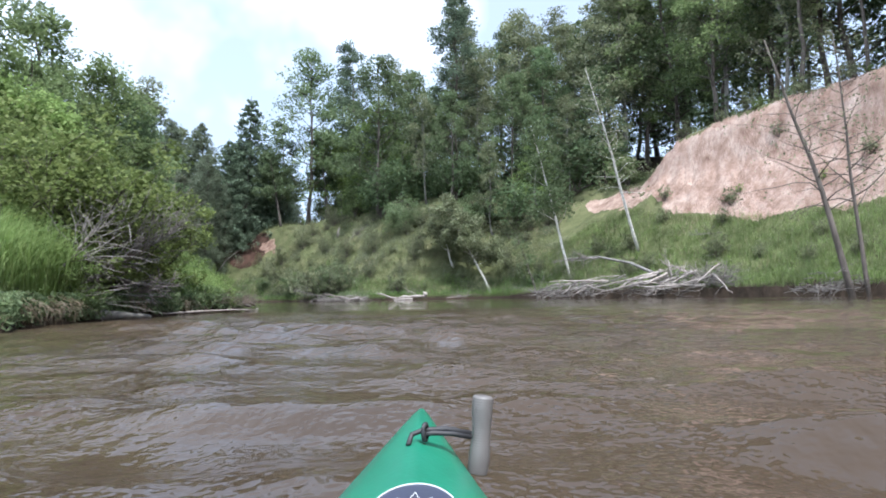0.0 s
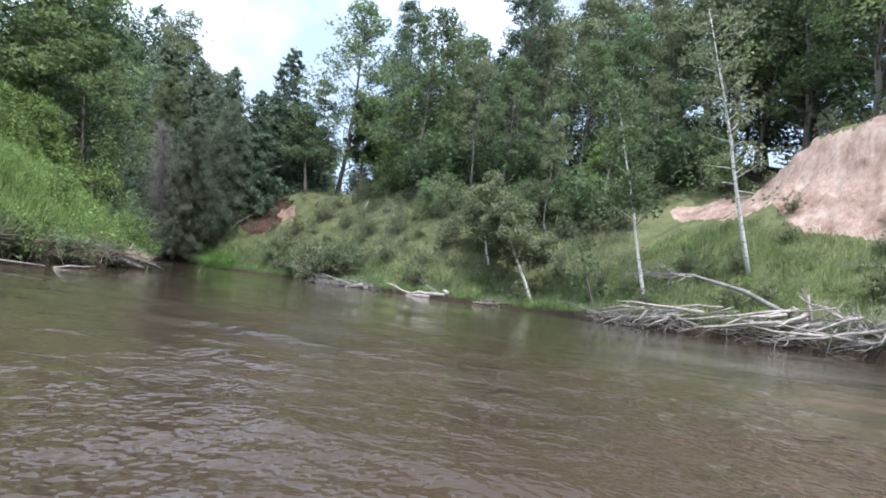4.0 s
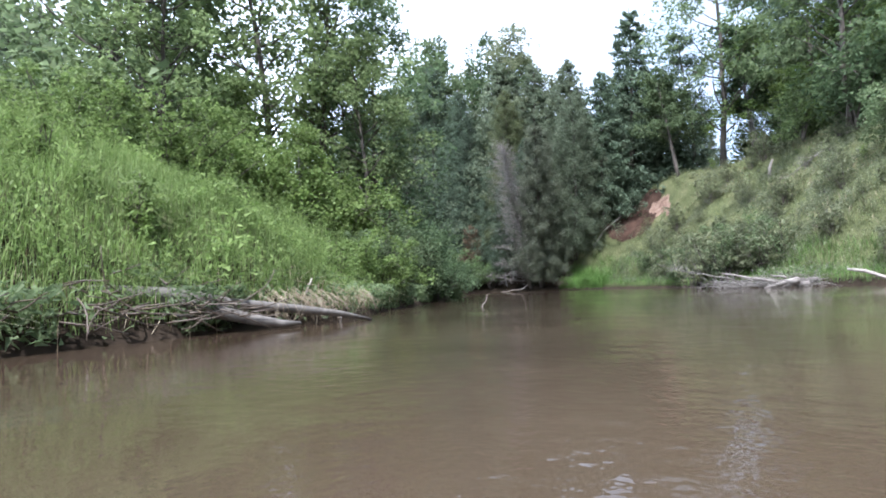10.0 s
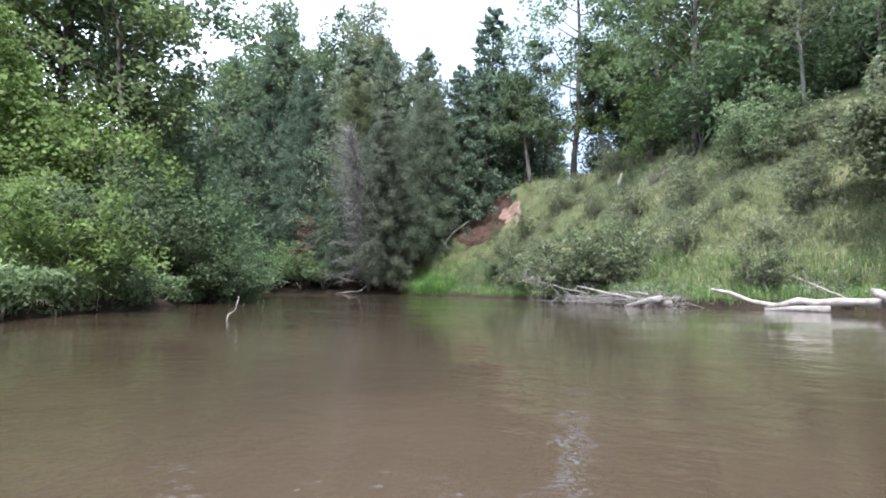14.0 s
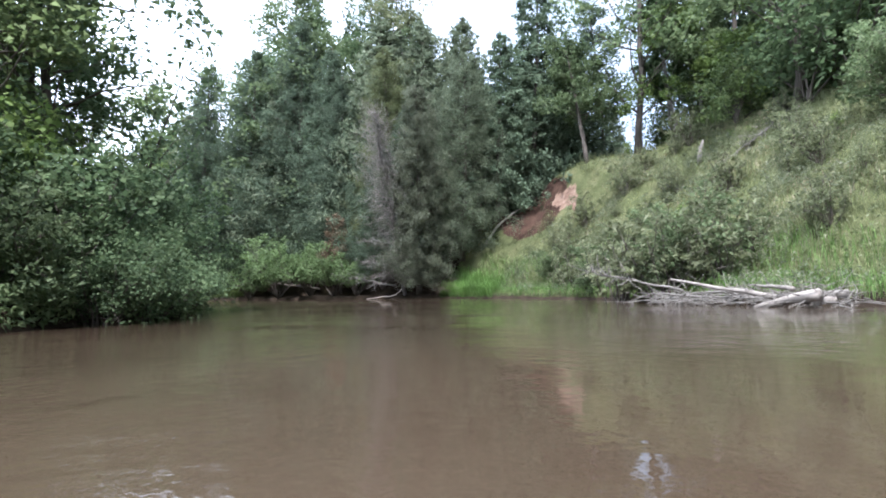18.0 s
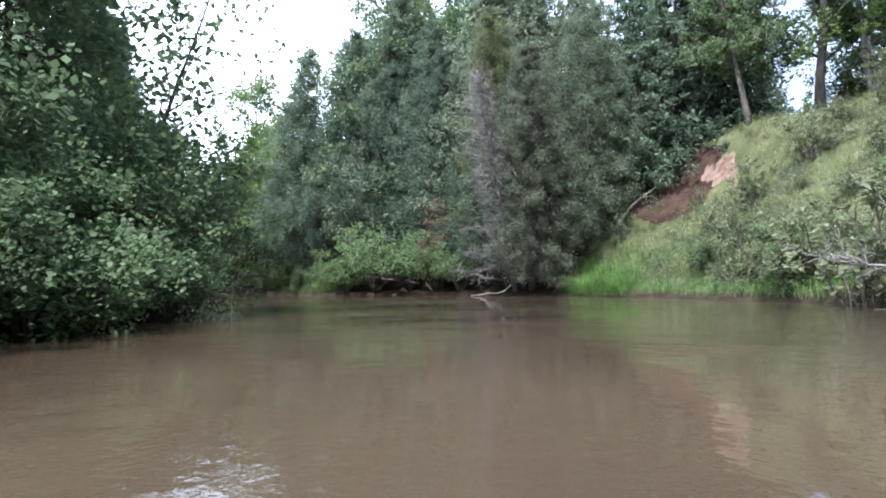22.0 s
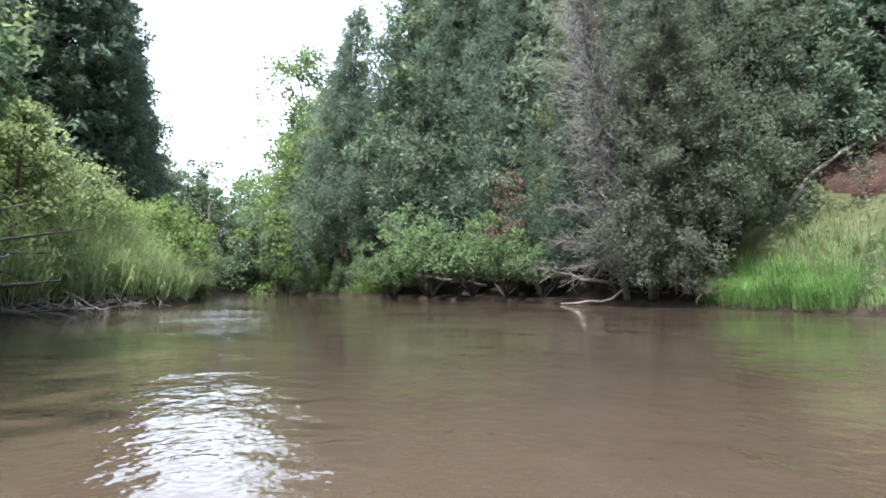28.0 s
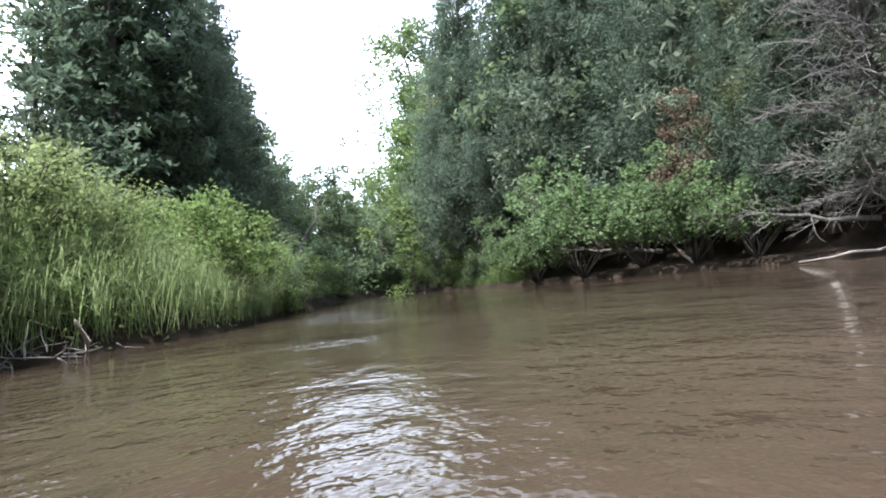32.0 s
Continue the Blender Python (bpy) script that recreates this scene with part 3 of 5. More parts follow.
def land(x, y):
    """Height of the ground, how far inland, whether on the hill side, and the bank abscissa."""
    x, y = np.asarray(x, float), np.asarray(y, float)
    dl, _ = to_line(x, y, LEFT_BANK)
    dr, qx = to_line(x, y, RIGHT_BANK)
    river = in_river(x, y)
    hill = dr < dl
    d = np.minimum(dl, dr)
    lip = np.clip(d / 0.35, 0, 1) ** 0.6
    # low meadow side
    zl = 0.20 * lip + 0.12 * np.clip(d / 1.0, 0, 1) + 0.95 * np.clip(d / 5.0, 0, 1) ** 0.9 + 0.25 * soft_noise(x, y, 6.0) * np.clip(d / 4, 0, 1) + 0.03 * np.clip(d - 8, 0, 60)
    zl = zl + 2.2 * np.exp(-(((x + 13.2) / 4.6) ** 2 + ((y - 17.5) / 7.5) ** 2)) * np.clip((d - 0.3) / 1.6, 0, 1)
    zl = zl + 0.9 * np.exp(-(((x + 29.5) / 5.5) ** 2 + ((y - 36.2) / 4.0) ** 2)) * np.clip((d - 0.25) / 1.6, 0, 1)
    # hill side: shelf, slope, ridge; lower past the cedars
    run = np.interp(qx, [-60, -36, -26, -22, -17, -8, 4, 18], [1.6, 1.9, 3.6, 7.5, 10.0, 13.5, 14.0, 12.0])
    first = np.interp(qx, [-36, -26, -20, 2, 14], [0.9, 0.7, 1.1, 1.4, 3.0])
    slope = np.interp(qx, [-60, -30, -24, -16, -9, 2, 7, 16], [0.25, 0.5, 1.5, 0.86, 0.80, 0.80, 0.64, 0.66])
    up = np.clip(d - first, 0, None) * slope
    up = up / (1 + (up / run) ** 4) ** 0.25 + 0.05 * np.clip(d - 24, 0, 60)
    zr = 0.22 * lip + 0.12 * np.clip(d / 2, 0, 1) + up + 0.35 * soft_noise(x, y, 4.0, 1.0) * np.clip(d / 6, 0, 1)
    # the bare sand face cut into the hill
    face = np.clip((qx - 3.9) / 2.2, 0, 1) * np.clip((19.0 - qx) / 2.0, 0, 1)
    toe, head = np.interp(qx, [3.5, 7, 12], [7.1, 5.9, 4.6]), np.interp(qx, [3.5, 6, 10, 16], [8.0, 9.9, 11.2, 12.2])
    cut = np.interp(d, [0, 2.5, 7.0, 7.8, 40], [0.0, 0.14, 0.80, 1.0, 1.0]) * (toe - 0.34) + 0.34
    up_f = np.clip((d - 7.8) / 3.2, 0, 1)
    cut = np.where(d < 7.8, cut, toe + (head - toe) * (0.75 * up_f + 0.25 * np.clip((up_f - 0.68) / 0.2, 0, 1)) + 0.16 * np.clip(d - 11.0, 0, 40))
    along = (x - y) * 0.707 + 0.5 * soft_noise(x, y, 1.3, 2.0)
    gully = 1 - np.abs(np.sin(along * 2.1 + 1.5 * soft_noise(x, y, 2.1, 6.0))) ** 0.6
    rill = 1 - np.abs(np.sin(along * 6.7 + 2.0 * soft_noise(x, y, 0.9, 3.0))) ** 0.7
    cut -= np.where((d > 7.4) & (d < 11.4), np.sin(math.pi * np.clip((d - 7.4) / 4.0, 0, 1)) * (0.34 * gully + 0.20 * rill + 0.12 * soft_noise(x, y, 0.35, 4.0)), 0)
    zr = zr * (1 - face) + cut * face
    # a steep earth scar by the cedars
    scar = np.exp(-(((x + 18.2) / 3.4) ** 4 + ((y - 57.0) / 3.0) ** 4))
    zr = zr + 1.0 * scar * np.tanh((d - 6.6) / 0.7)
    z = np.where(hill, zr, zl)
    z = np.where(river, -0.15 - 0.5 * np.clip(d / 2.0, 0, 1), z)
    return z, d, hill, qx, river


def strip(a, b, step):
    return np.linspace(a, b, int(round((b - a) / step)) + 1)


gx = np.concatenate([[-2500, -900, -400, -220, -150], strip(-120, -64, 2.0), strip(-63, -25, 0.5), strip(-24.75, -20, 0.25), strip(-19.9, -16.1, 0.1), strip(-16, -14, 0.25), strip(-13.5, 3, 0.5), strip(3.15, 26, 0.15), strip(26.5, 40, 0.5), strip(42, 90, 3.0), [130, 220, 500, 1000, 2500]])
gy = np.concatenate([[-2500, -900, -400, -200, -120, -80], strip(-60, 0, 3.0), strip(1, 16, 0.5), strip(16.15, 45, 0.15), strip(45.25, 55.25, 0.25), strip(55.4, 59.0, 0.1), strip(59.25, 60, 0.25), strip(60.5, 75, 0.5), strip(77, 130, 3.0), [160, 220, 400, 900, 2500]])
GX, GY = np.meshgrid(gx, gy, indexing="ij")
GZ, GD, GH, GQ, GRV = land(GX, GY)
GZ = np.where(GD > 70, np.minimum(GZ, 16.0), GZ)
nx, ny = GX.shape
vi = np.arange(nx * ny).reshape(nx, ny)
gf = np.stack([vi[:-1, :-1], vi[1:, :-1], vi[1:, 1:], vi[:-1, 1:]], -1).reshape(-1, 4)
ground = mesh_object("ground", np.stack([GX, GY, GZ], -1).reshape(-1, 3), gf, TURF, smooth=True)
for m_ in (SOIL, SAND, SAND_RED, REDSOIL_SHADED):
    ground.data.materials.append(m_)
cx, cy = GX.reshape(-1)[gf].mean(1), GY.reshape(-1)[gf].mean(1)
cz, cd, ch, cq, cr = land(cx, cy)
slot = np.where(cd < 1.0 + 0.4 * soft_noise(cx, cy, 1.0), 1, 0)
slot = np.where(~ch & (cd > 7), 1, slot)
# wood floor; past the cedars dark soil stands in for the hollow's shade
slot = np.where(ch & ((cd > 17) | ((cq < -23) & (cx < -24))), 1, slot)
edge_n = 0.5 * soft_noise(cx, cy, 0.9, 3.0) + 0.35 * soft_noise(cx, cy, 2.3, 5.0)
bluff = ch & (cq > 5.0 + edge_n) & (cq < 18.3) & (cd > 7.5 + edge_n) & (cd < 11.1 + 0.7 * edge_n)
tongue = ch & (cq > 3.0 + 0.5 * edge_n) & (cq < 6.0) & (cd > 10.3 - 0.7 * (cq - 3.5) + 0.5 * edge_n) & (cd < 10.8 + 1.15 * (cq - 2.9) + 0.7 * edge_n)
slot = np.where(bluff | (tongue & (cd < 12.8 + 0.6 * edge_n)), 2, slot)
fray = soft_noise(cx, cy, 0.22, 3.0) + 0.7 * soft_noise(cx, cy, 0.11, 6.0)
ru, rv = cx + 17.9, cd - 6.35
red = (ru > -1.1 + 0.30 * fray) & (ru + 0.5 * rv < 0.75 + 0.12 * fray) & (rv > -0.42 + 0.15 * fray) & (rv < 0.20 + 0.22 * ru + 0.10 * fray)
slot = np.where(red, 3, slot)
slot = np.where((((cx + 20.6) / 2.9) ** 2 + ((cd - 5.5 - 0.25 * (cx + 20.6)) / 1.5) ** 2 < 1 + 0.5 * edge_n) & ch & ~red, 4, slot)
ground.data.polygons.foreach_set("material_index", slot.astype(np.int32))
tagged(ground, "uneven river valley ground with turf, dark soil and bare pink sand", "ground", kind="structure")

wx, wy = np.meshgrid(np.concatenate([[-1500, -400], strip(-120, -8, 4.0), strip(-7.2, 15.6, 0.075), strip(20, 60, 8.0), [400, 1500]]), np.concatenate([[-1500, -400], strip(-60, -4, 4.0), strip(-3, 17, 0.075), strip(18, 120, 6.0), [400, 1500]]), indexing="ij")
# short chop where the current runs fast, dying away downstream: many crossing wavelets
chop = np.clip((14.5 - wy) / 8.0, 0, 1) * np.clip((wy + 3.0) / 2.0, 0, 1) * np.clip((wx + 7.0) / 2.0, 0, 1) * np.clip((15.4 - wx) / 2.0, 0, 1)
chop *= np.clip(0.75 + 0.55 * soft_noise(wx, wy, 1.7, 2.0), 0.1, 1.4) * np.where(wx > 2.5, np.clip(1 - (wx - 2.5) / 9, 0.45, 1), 1)
wz = np.zeros(wx.shape)
r_w = np.random.default_rng(7)
for _ in range(26):
    wl_, wa_ = r_w.uniform(0.26, 0.95), r_w.normal(1.57, 0.75)
    kx, ky_ = math.cos(wa_) * 2 * math.pi / wl_, math.sin(wa_) * 2 * math.pi / wl_
    wz += wl_ * 0.0092 * np.sin(kx * wx + ky_ * wy + r_w.uniform(0, 6.28) + 1.3 * soft_noise(wx, wy, 1.1, r_w.uniform(0, 9)))
wz = chop * (wz + 0.35 * np.abs(wz))
wi = np.arange(wx.size).reshape(wx.shape)
wf = np.stack([wi[:-1, :-1], wi[1:, :-1], wi[1:, 1:], wi[:-1, 1:]], -1).reshape(-1, 4)
water = mesh_object("water", np.stack([wx, wy, wz], -1).reshape(-1, 3), wf, WATER, smooth=True)
tagged(water, "murky brown river water with soft ripples and bank reflections", "river", kind="structure")


def height(x, y):
    return float(land(np.array([x]), np.array([y]))[0][0])


def stand(ob, x, y, turn=0.0, size=1.0, sink=0.05, tilt=(0, 0)):
    """Set a thing on the ground."""
    ob.matrix_basis = pose(x, y, height(x, y) - sink, tilt[0], tilt[1], turn) @ Matrix.Scale(size, 4)
    return ob


def again(ob, x, y, turn=0.0, size=1.0, sink=0.05):
    c = copy_thing(ob, pose(x, y, height(x, y) - sink, 0, 0, turn))
    c.scale = (size, size, size)
    return c


# ---- woods: patterns of each kind, then copies ----
FT = "tall leafy tree with an airy green crown among the woods"
F1 = broadleaf("broadleaf_tree", 1, FT, "tree", 20, 3.9, 0.12, 0.215, 72, LEAF, None, 0.2, (0.03, 0), 36, 1.2, "forest trees")
F2 = broadleaf("broadleaf_tree", 2, "tall dark-leaved tree with a straight trunk in the woods", "tree", 21, 3.6, 0.18, 0.215, 72, LEAF_OAK, None, 0.2, (-0.02, 0.02), 36, 1.2, "forest trees")
F3 = broadleaf("aspen_tree", 3, "slender grey-trunked aspen with pale fluttering leaves", "tree", 20, 2.7, 0.22, 0.18, 70, LEAF_GREY, BARK_GREY, 0.15, (0.03, -0.02), 34, 0.95, "aspen trees")
F4 = broadleaf("broadleaf_tree", 8, "bright green leafy tree lit by the sun", "tree", 14, 3.3, 0.08, 0.175, 90, LEAF_BRIGHT, BARK_GREY, 0.14, (0.02, 0.03), 30, 1.05, "forest trees")
C1 = conifer("cedar_tree", 4, "dense green cedar with soft hanging sprays by the river", "tree", 16, 2.9, 19000, 0.145, NEEDLE_CEDAR, 0.22, 0.55, "cedar trees", 110)
C4 = conifer("cedar_tree", 14, "thick soft-sprayed green cedar on the waterside", "tree", 15, 2.7, 62000, 0.066, NEEDLE_BLUE, 0.22, 0.6, "cedar trees", 150, 0.12)
F5 = broadleaf("broadleaf_tree", 18, "leafy tree in the far green woods", "tree", 17, 3.9, 0.06, 0.27, 60, LEAF, None, 0.2, (0.02, 0), 24, 1.35, "far trees")
C2 = conifer("spruce_tree", 5, "dark green spruce with drooping boughs on the bank", "tree", 18, 3.6, 16000, 0.18, NEEDLE_SPRUCE, 0.22, 0.6, "spruce trees", 90, 0.10, 0.4, 2.2, True)
C3 = broadleaf("pine_tree", 9, "tall thin pine with open tufted crown on the ridge", "tree", 23, 2.5, 0.35, 0.18, 90, NEEDLE_SPRUCE, BARK, 0.18, (0.01, 0.01), 36, 0.85, "pine trees")
B1 = bush("bush", 6, "leafy green alder bush on the river bank", "bush", 2.5, 1.5, 6000, 0.078, LEAF, 13, "bank bushes", 1.5, clump=0.17)
B2 = bush("bush", 16, "bright yellow-green leafy bush on the bank", "bush", 2.5, 1.6, 6600, 0.072, LEAF_BRIGHT, 13, "bank bushes", 1.5, clump=0.16)
B3 = bush("shrub", 26, "low grey-green willow shrub on the grassy slope", "shrub", 1.7, 0.75, 1500, 0.062, LEAF_GREY, 11, "slope shrubs", 1.9, clump=0.13)
B4 = bush("thicket", 46, "shady green undergrowth thicket at the wood's edge", "bush", 4.5, 2.2, 1900, 0.195, LEAF_OAK, 9, "undergrowth")
N1 = bush("bush", 56, "large overhanging leafy bush at the water's edge", "bush", 3.4, 1.7, 8000, 0.080, LEAF_OAK, 16, "overhanging bushes", 1.35, True, clump=0.18)
N2 = bush("alder_bush", 57, "spreading alder bush arching over a dark hollow at the water", "bush", 4.2, 2.5, 6400, 0.108, LEAF_ALDER, 13, "overhanging bushes", 1.25, True, 0.8, 0.125)
M1 = broadleaf("maple_tree", 38, "small spreading maple with sunlit yellow-green leaves on the meadow bank", "tree", 3.1, 1.75, 0.10, 0.095, 260, LEAF_BRIGHT, BARK, 0.11, (0.03, 0.02), 24, 0.62, "bank trees")
B5 = bush("thicket", 47, "light green airy undergrowth on the hill crest", "bush", 3.6, 2.0, 3000, 0.14, LEAF_ASH, 11, "undergrowth", 1.4, clump=0.2)
N4 = bush("bush", 59, "olive-green leafy bush with grey stems on the cut bank", "bush", 3.6, 1.9, 9000, 0.075, LEAF_OLIVE, 15, "overhanging bushes", 1.35, True, 0.35, 0.15)
F6 = broadleaf("ash_tree", 28, "tall airy light-green tree with a dark forked trunk", "tree", 19, 3.9, 0.2, 0.20, 78, LEAF_ASH, BARK, 0.22, (0.02, 0.02), 34, 1.15, "forest trees")
N3 = bush("bush", 58, "sunlit yellow-green bush with broad leaves by the river", "bush", 2.9, 1.5, 7500, 0.078, LEAF_BRIGHT, 13, "overhanging bushes", 1.25, True, 0.4, 0.19)
A1 = broadleaf("alder_sapling", 71, "slender young alder with sunlit yellow-green leaves on the grassy bank", "sapling", 2.75, 0.62, 0.08, 0.062, 55, LEAF_SUNNY, BARK, 0.035, (0.03, 0.02), 26, 0.24, "bank saplings")
A2 = bush("alder_bush", 72, "sunlit yellow-green alder bush behind the tall bright grass", "bush", 2.2, 1.2, 3400, 0.066, LEAF_SUNNY, 15, "bank bushes", 1.35, True, 0.2, 0.15)
A3 = broadleaf("alder_tree", 73, "young alder leaning over the bank with light yellow-green leaves", "tree", 4.8, 1.2, 0.25, 0.075, 60, LEAF_SUNNY, BARK, 0.05, (0.03, 0.03), 30, 0.42, "bank saplings")
W1 = bush("weed", 36, "tall leafy weed among the bank grass", "weed", 0.8, 0.24, 330, 0.045, LEAF_BRIGHT, 6, "bank weeds", 2.8)
rng = np.random.default_rng(11)
for ob_, x_, y_ in ((F1, -22.8, 23.4), (F2, -12.5, 71), (F3, 3, 56), (F4, -34.0, 25.5), (C1, -33.5, 58.5), (C4, -33.8, 56.0), (C2, -21.6, 61.4), (C3, -9.5, 66), (B1, -10.4, 12.6), (B2, -14.6, 22.6), (B3, -10.5, 44.6), (W1, -8.6, 16.5), (B4, 6, 46), (N1, -18.4, 33.0), (N2, -34.6, 52.9), (M1, -11.3, 14.4), (N4, -7.9, 11.6), (B5, -9.0, 57.5), (F6, -27.2, 26.2), (N3, -16.4, 29.4), (F5, -84, 62), (A1, -26.0, 36.0), (A2, -28.2, 36.0), (A3, -23.4, 34.2)):
    stand(ob_, x_, y_, rng.uniform(0, 360))


def scatter(step, x0, x1, y0, y1, rule, kinds, odds, lo, hi, seed):
    """Copies on a jittered lattice, wherever rule(depth, hill side, abscissa, x, y) holds."""
    r = np.random.default_rng(seed)
    xs, ys = np.meshgrid(np.arange(x0, x1, step), np.arange(y0, y1, step))
    xs, ys = xs.ravel() + r.uniform(-0.42, 0.42, xs.size) * step, ys.ravel() + r.uniform(-0.42, 0.42, ys.size) * step
    z, d, h, q, riv = land(xs, ys)
    for x, y, dd, hh, qq, rr in zip(xs, ys, d, h, q, riv):
        pick, size, turn = r.choice(len(kinds), p=odds), r.uniform(lo, hi), r.uniform(0, 360)
        if not rr and rule(dd, hh, qq, x, y):
            kind = F5 if hh and dd > 17 and kinds[pick] in (F1, F2, F4) else kinds[pick]
            again(kind, x, y, turn, size)


def on_ridge(d, h, q, x, y):
    if not h or q < -21:
        return False
    return (12.5 if q > 5 else 11.0 if q > 1.5 else 15.0 if q > -12 else 9.4) < d < (27 if q > -3 else 30)


def left_wood(d, h, q, x, y):
    if h or (x > -30 and y > 25):
        return False
    return (18.0 if y < 25 else 9.0) < d < 30 and x > -58


def right_low(d, h, q, x, y):
    return h and q <= -21 and 5.0 < d < 22


scatter(5.6, -30, 40, 14, 92, on_ridge, [F1, F2, F3, F4, C3], [.20, .12, .42, .14, .12], 0.72, 1.05, 21)
scatter(8.2, -60, -8, 2, 46, left_wood, [F1, F6, F3, F4, C2], [.24, .3, .16, .18, .12], 0.45, 0.72, 22)
scatter(4.9, -66, -20, 52, 84, lambda d, h, q, x, y: x < -28.5 and right_low(d, h, q, x, y), [F1, F2, F3, C2, C1], [.2, .2, .26, .14, .2], 1.0, 1.3, 23)
scatter(5.4, -29, -14, 54, 84, lambda d, h, q, x, y: x > -28.5 and right_low(d, h, q, x, y) and d > 8, [C1, C2, F3], [.35, .4, .25], 0.6, 0.85, 33)
scatter(3.9, -112, -58, 34, 92, lambda d, h, q, x, y: (not h and 1.5 < d < 17 and x < -66) or (h and x < -58 and 1.5 < d < 9), [F5], [1.0], 0.55, 0.9, 24)
scatter(3.2, -100, -56, 40, 84, lambda d, h, q, x, y: 0.6 < d < 7 and x < -54, [B4, B2], [.3, .7], 0.7, 1.2, 34)
scatter(3.0, -100, -62, 42, 74, lambda d, h, q, x, y: not h and x < -64 and 6 < d < 13, [B4], [1.0], 0.8, 1.3, 35)
scatter(3.4, -30, 34, 16, 80, lambda d, h, q, x, y: on_ridge(d + 1.0, h, q, x, y) and not on_ridge(d - 9, h, q, x, y) and d > 10 and not -21 < x < -7 and q < 3, [B4], [1.0], 0.6, 1.25, 28)
scatter(2.9, -22, 2, 50, 80, lambda d, h, q, x, y: h and q > -21 and 13.2 < d < 18.5 and math.hypot(x + 15.5, y - 60.5) > 3.2, [B5], [1.0], 0.6, 1.05, 64)
scatter(3.6, -24, 2, 52, 84, lambda d, h, q, x, y: h and q > -21 and 17 < d < 22, [B4], [1.0], 0.6, 1.0, 63)
scatter(4.0, -60, -12, 2, 34, lambda d, h, q, x, y: not h and 14 < d < 24 and y < 30, [B4, B2], [.5, .5], 0.6, 1.0, 29)
scatter(3.4, -56, -20, 52, 66, lambda d, h, q, x, y: h and q <= -21 and 3 < d < 9 and x < -27, [B4], [1.0], 0.6, 1.0, 30)

scatter(2.6, 2, 16, 26, 52, lambda d, h, q, x, y: h and 2 < q < 9 and 13 < d < 17, [B5], [1.0], 0.6, 1.0, 65)
scatter(3.6, 4, 40, 14, 60, lambda d, h, q, x, y: h and q > 4 and 12.6 < d < 16, [C3, F3, F6], [.5, .3, .2], 0.6, 0.85, 62)
scatter(4.3, -6, 42, 14, 80, lambda d, h, q, x, y: h and q > -2 and 15.5 < d < 27, [F5, F6, F3], [.6, .2, .2], 0.85, 1.1, 61)
scatter(3.8, -24, 2, 52, 90, lambda d, h, q, x, y: h and -21 < q < 0 and 19 < d < 29, [F5, C2], [.75, .25], 0.62, 0.85, 66)
# single trees that stand out: the open wood left of the bend, the cedars on both banks
for x_, y_, s_, k_ in ((-25.2, 26.2, 0.95, F6), (-29.0, 25.6, 1.0, F6), (-21.0, 31.6, 0.5, F2), (-20.3, 31.8, 0.48, F2), (-20.2, 28.2, 0.8, F6), (-18.6, 24.0, 0.55, F6), (-60.5, 55.4, 0.8, F6), (-28.6, 53.7, 0.66, C4), (-27.0, 53.8, 0.78, C4), (-17.6, 31.0, 0.55, F2), (-15.9, 29.4, 0.46, F6), (-30.8, 54.1, 0.78, C4), (-63.0, 58.0, 0.75, F6), (-57.5, 54.6, 1.14, F6), (-55.2, 53.9, 1.15, F4), (-65.0, 55.2, 0.95, F5), (-61.8, 54.8, 0.9, F4), (-18.4, 29.4, 0.68, F6), (-53.8, 55.0, 0.9, F6), (-61.5, 57.5, 0.85, F6), (-56.0, 53.9, 0.5, F4), (-34.5, 22.4, 0.92, C1), (-37.2, 24.0, 1.0, C1), (-37.5, 21.6, 1.0, C2),
                       (-17.6, 14.4, 0.5, F4), (-21.0, 12.2, 0.5, F6), (-19.0, 28.8, 0.45, F4), (-20.2, 26.6, 0.5, F4),
                       (-18.0, 25.9, 0.36, F4), (-19.4, 22.8, 0.36, F4), (-15.6, 26.6, 0.30, F4),
                       (-22.6, 57.8, 0.72, C2), (-19.8, 62.6, 0.66, C2), (-25.4, 58.4, 0.92, C1), (-28.4, 57.6, 1.05, C1), (-31.0, 57.6, 1.12, C1), (-36.4, 56.6, 1.2, C4), (-40.2, 55.8, 1.45, C4), (-32.0, 57.0, 1.2, C1), (-41.8, 56.4, 1.15, C1),
                       (-21.4, 64.5, 0.62, F2), (-24.0, 62.6, 0.66, F1), (-18.2, 65.5, 0.72, C3),
                       (-43.6, 54.8, 1.35, C4), (-47.8, 53.8, 1.36, C4), (-51.0, 54.6, 0.9, F3), (-44.6, 56.4, 0.75, F4), (-47.2, 55.2, 0.6, F1), (-51.6, 55.0, 0.65, F1), (-55.6, 57.0, 0.85, F4), (-61.0, 58.4, 0.8, F1), (-49.6, 57.0, 0.85, C1), (-44.0, 58.5, 0.9, F2), (-58.0, 60.0, 0.8, F2),
                       (-44.6, 38.4, 1.0, C4), (-48.4, 39.2, 1.15, C4), (-41.6, 36.6, 1.0, C2), (-44.5, 35.6, 1.12, C1), (-43.2, 37.2, 1.05, C4), (-52.6, 40.4, 1.0, C1), (-57.0, 41.8, 0.7, F1), (-61.5, 42.0, 0.7, F2), (-65.0, 44.5, 0.62, F4)):
    again(k_, x_, y_, (x_ * 77) % 360, s_ * 0.98)

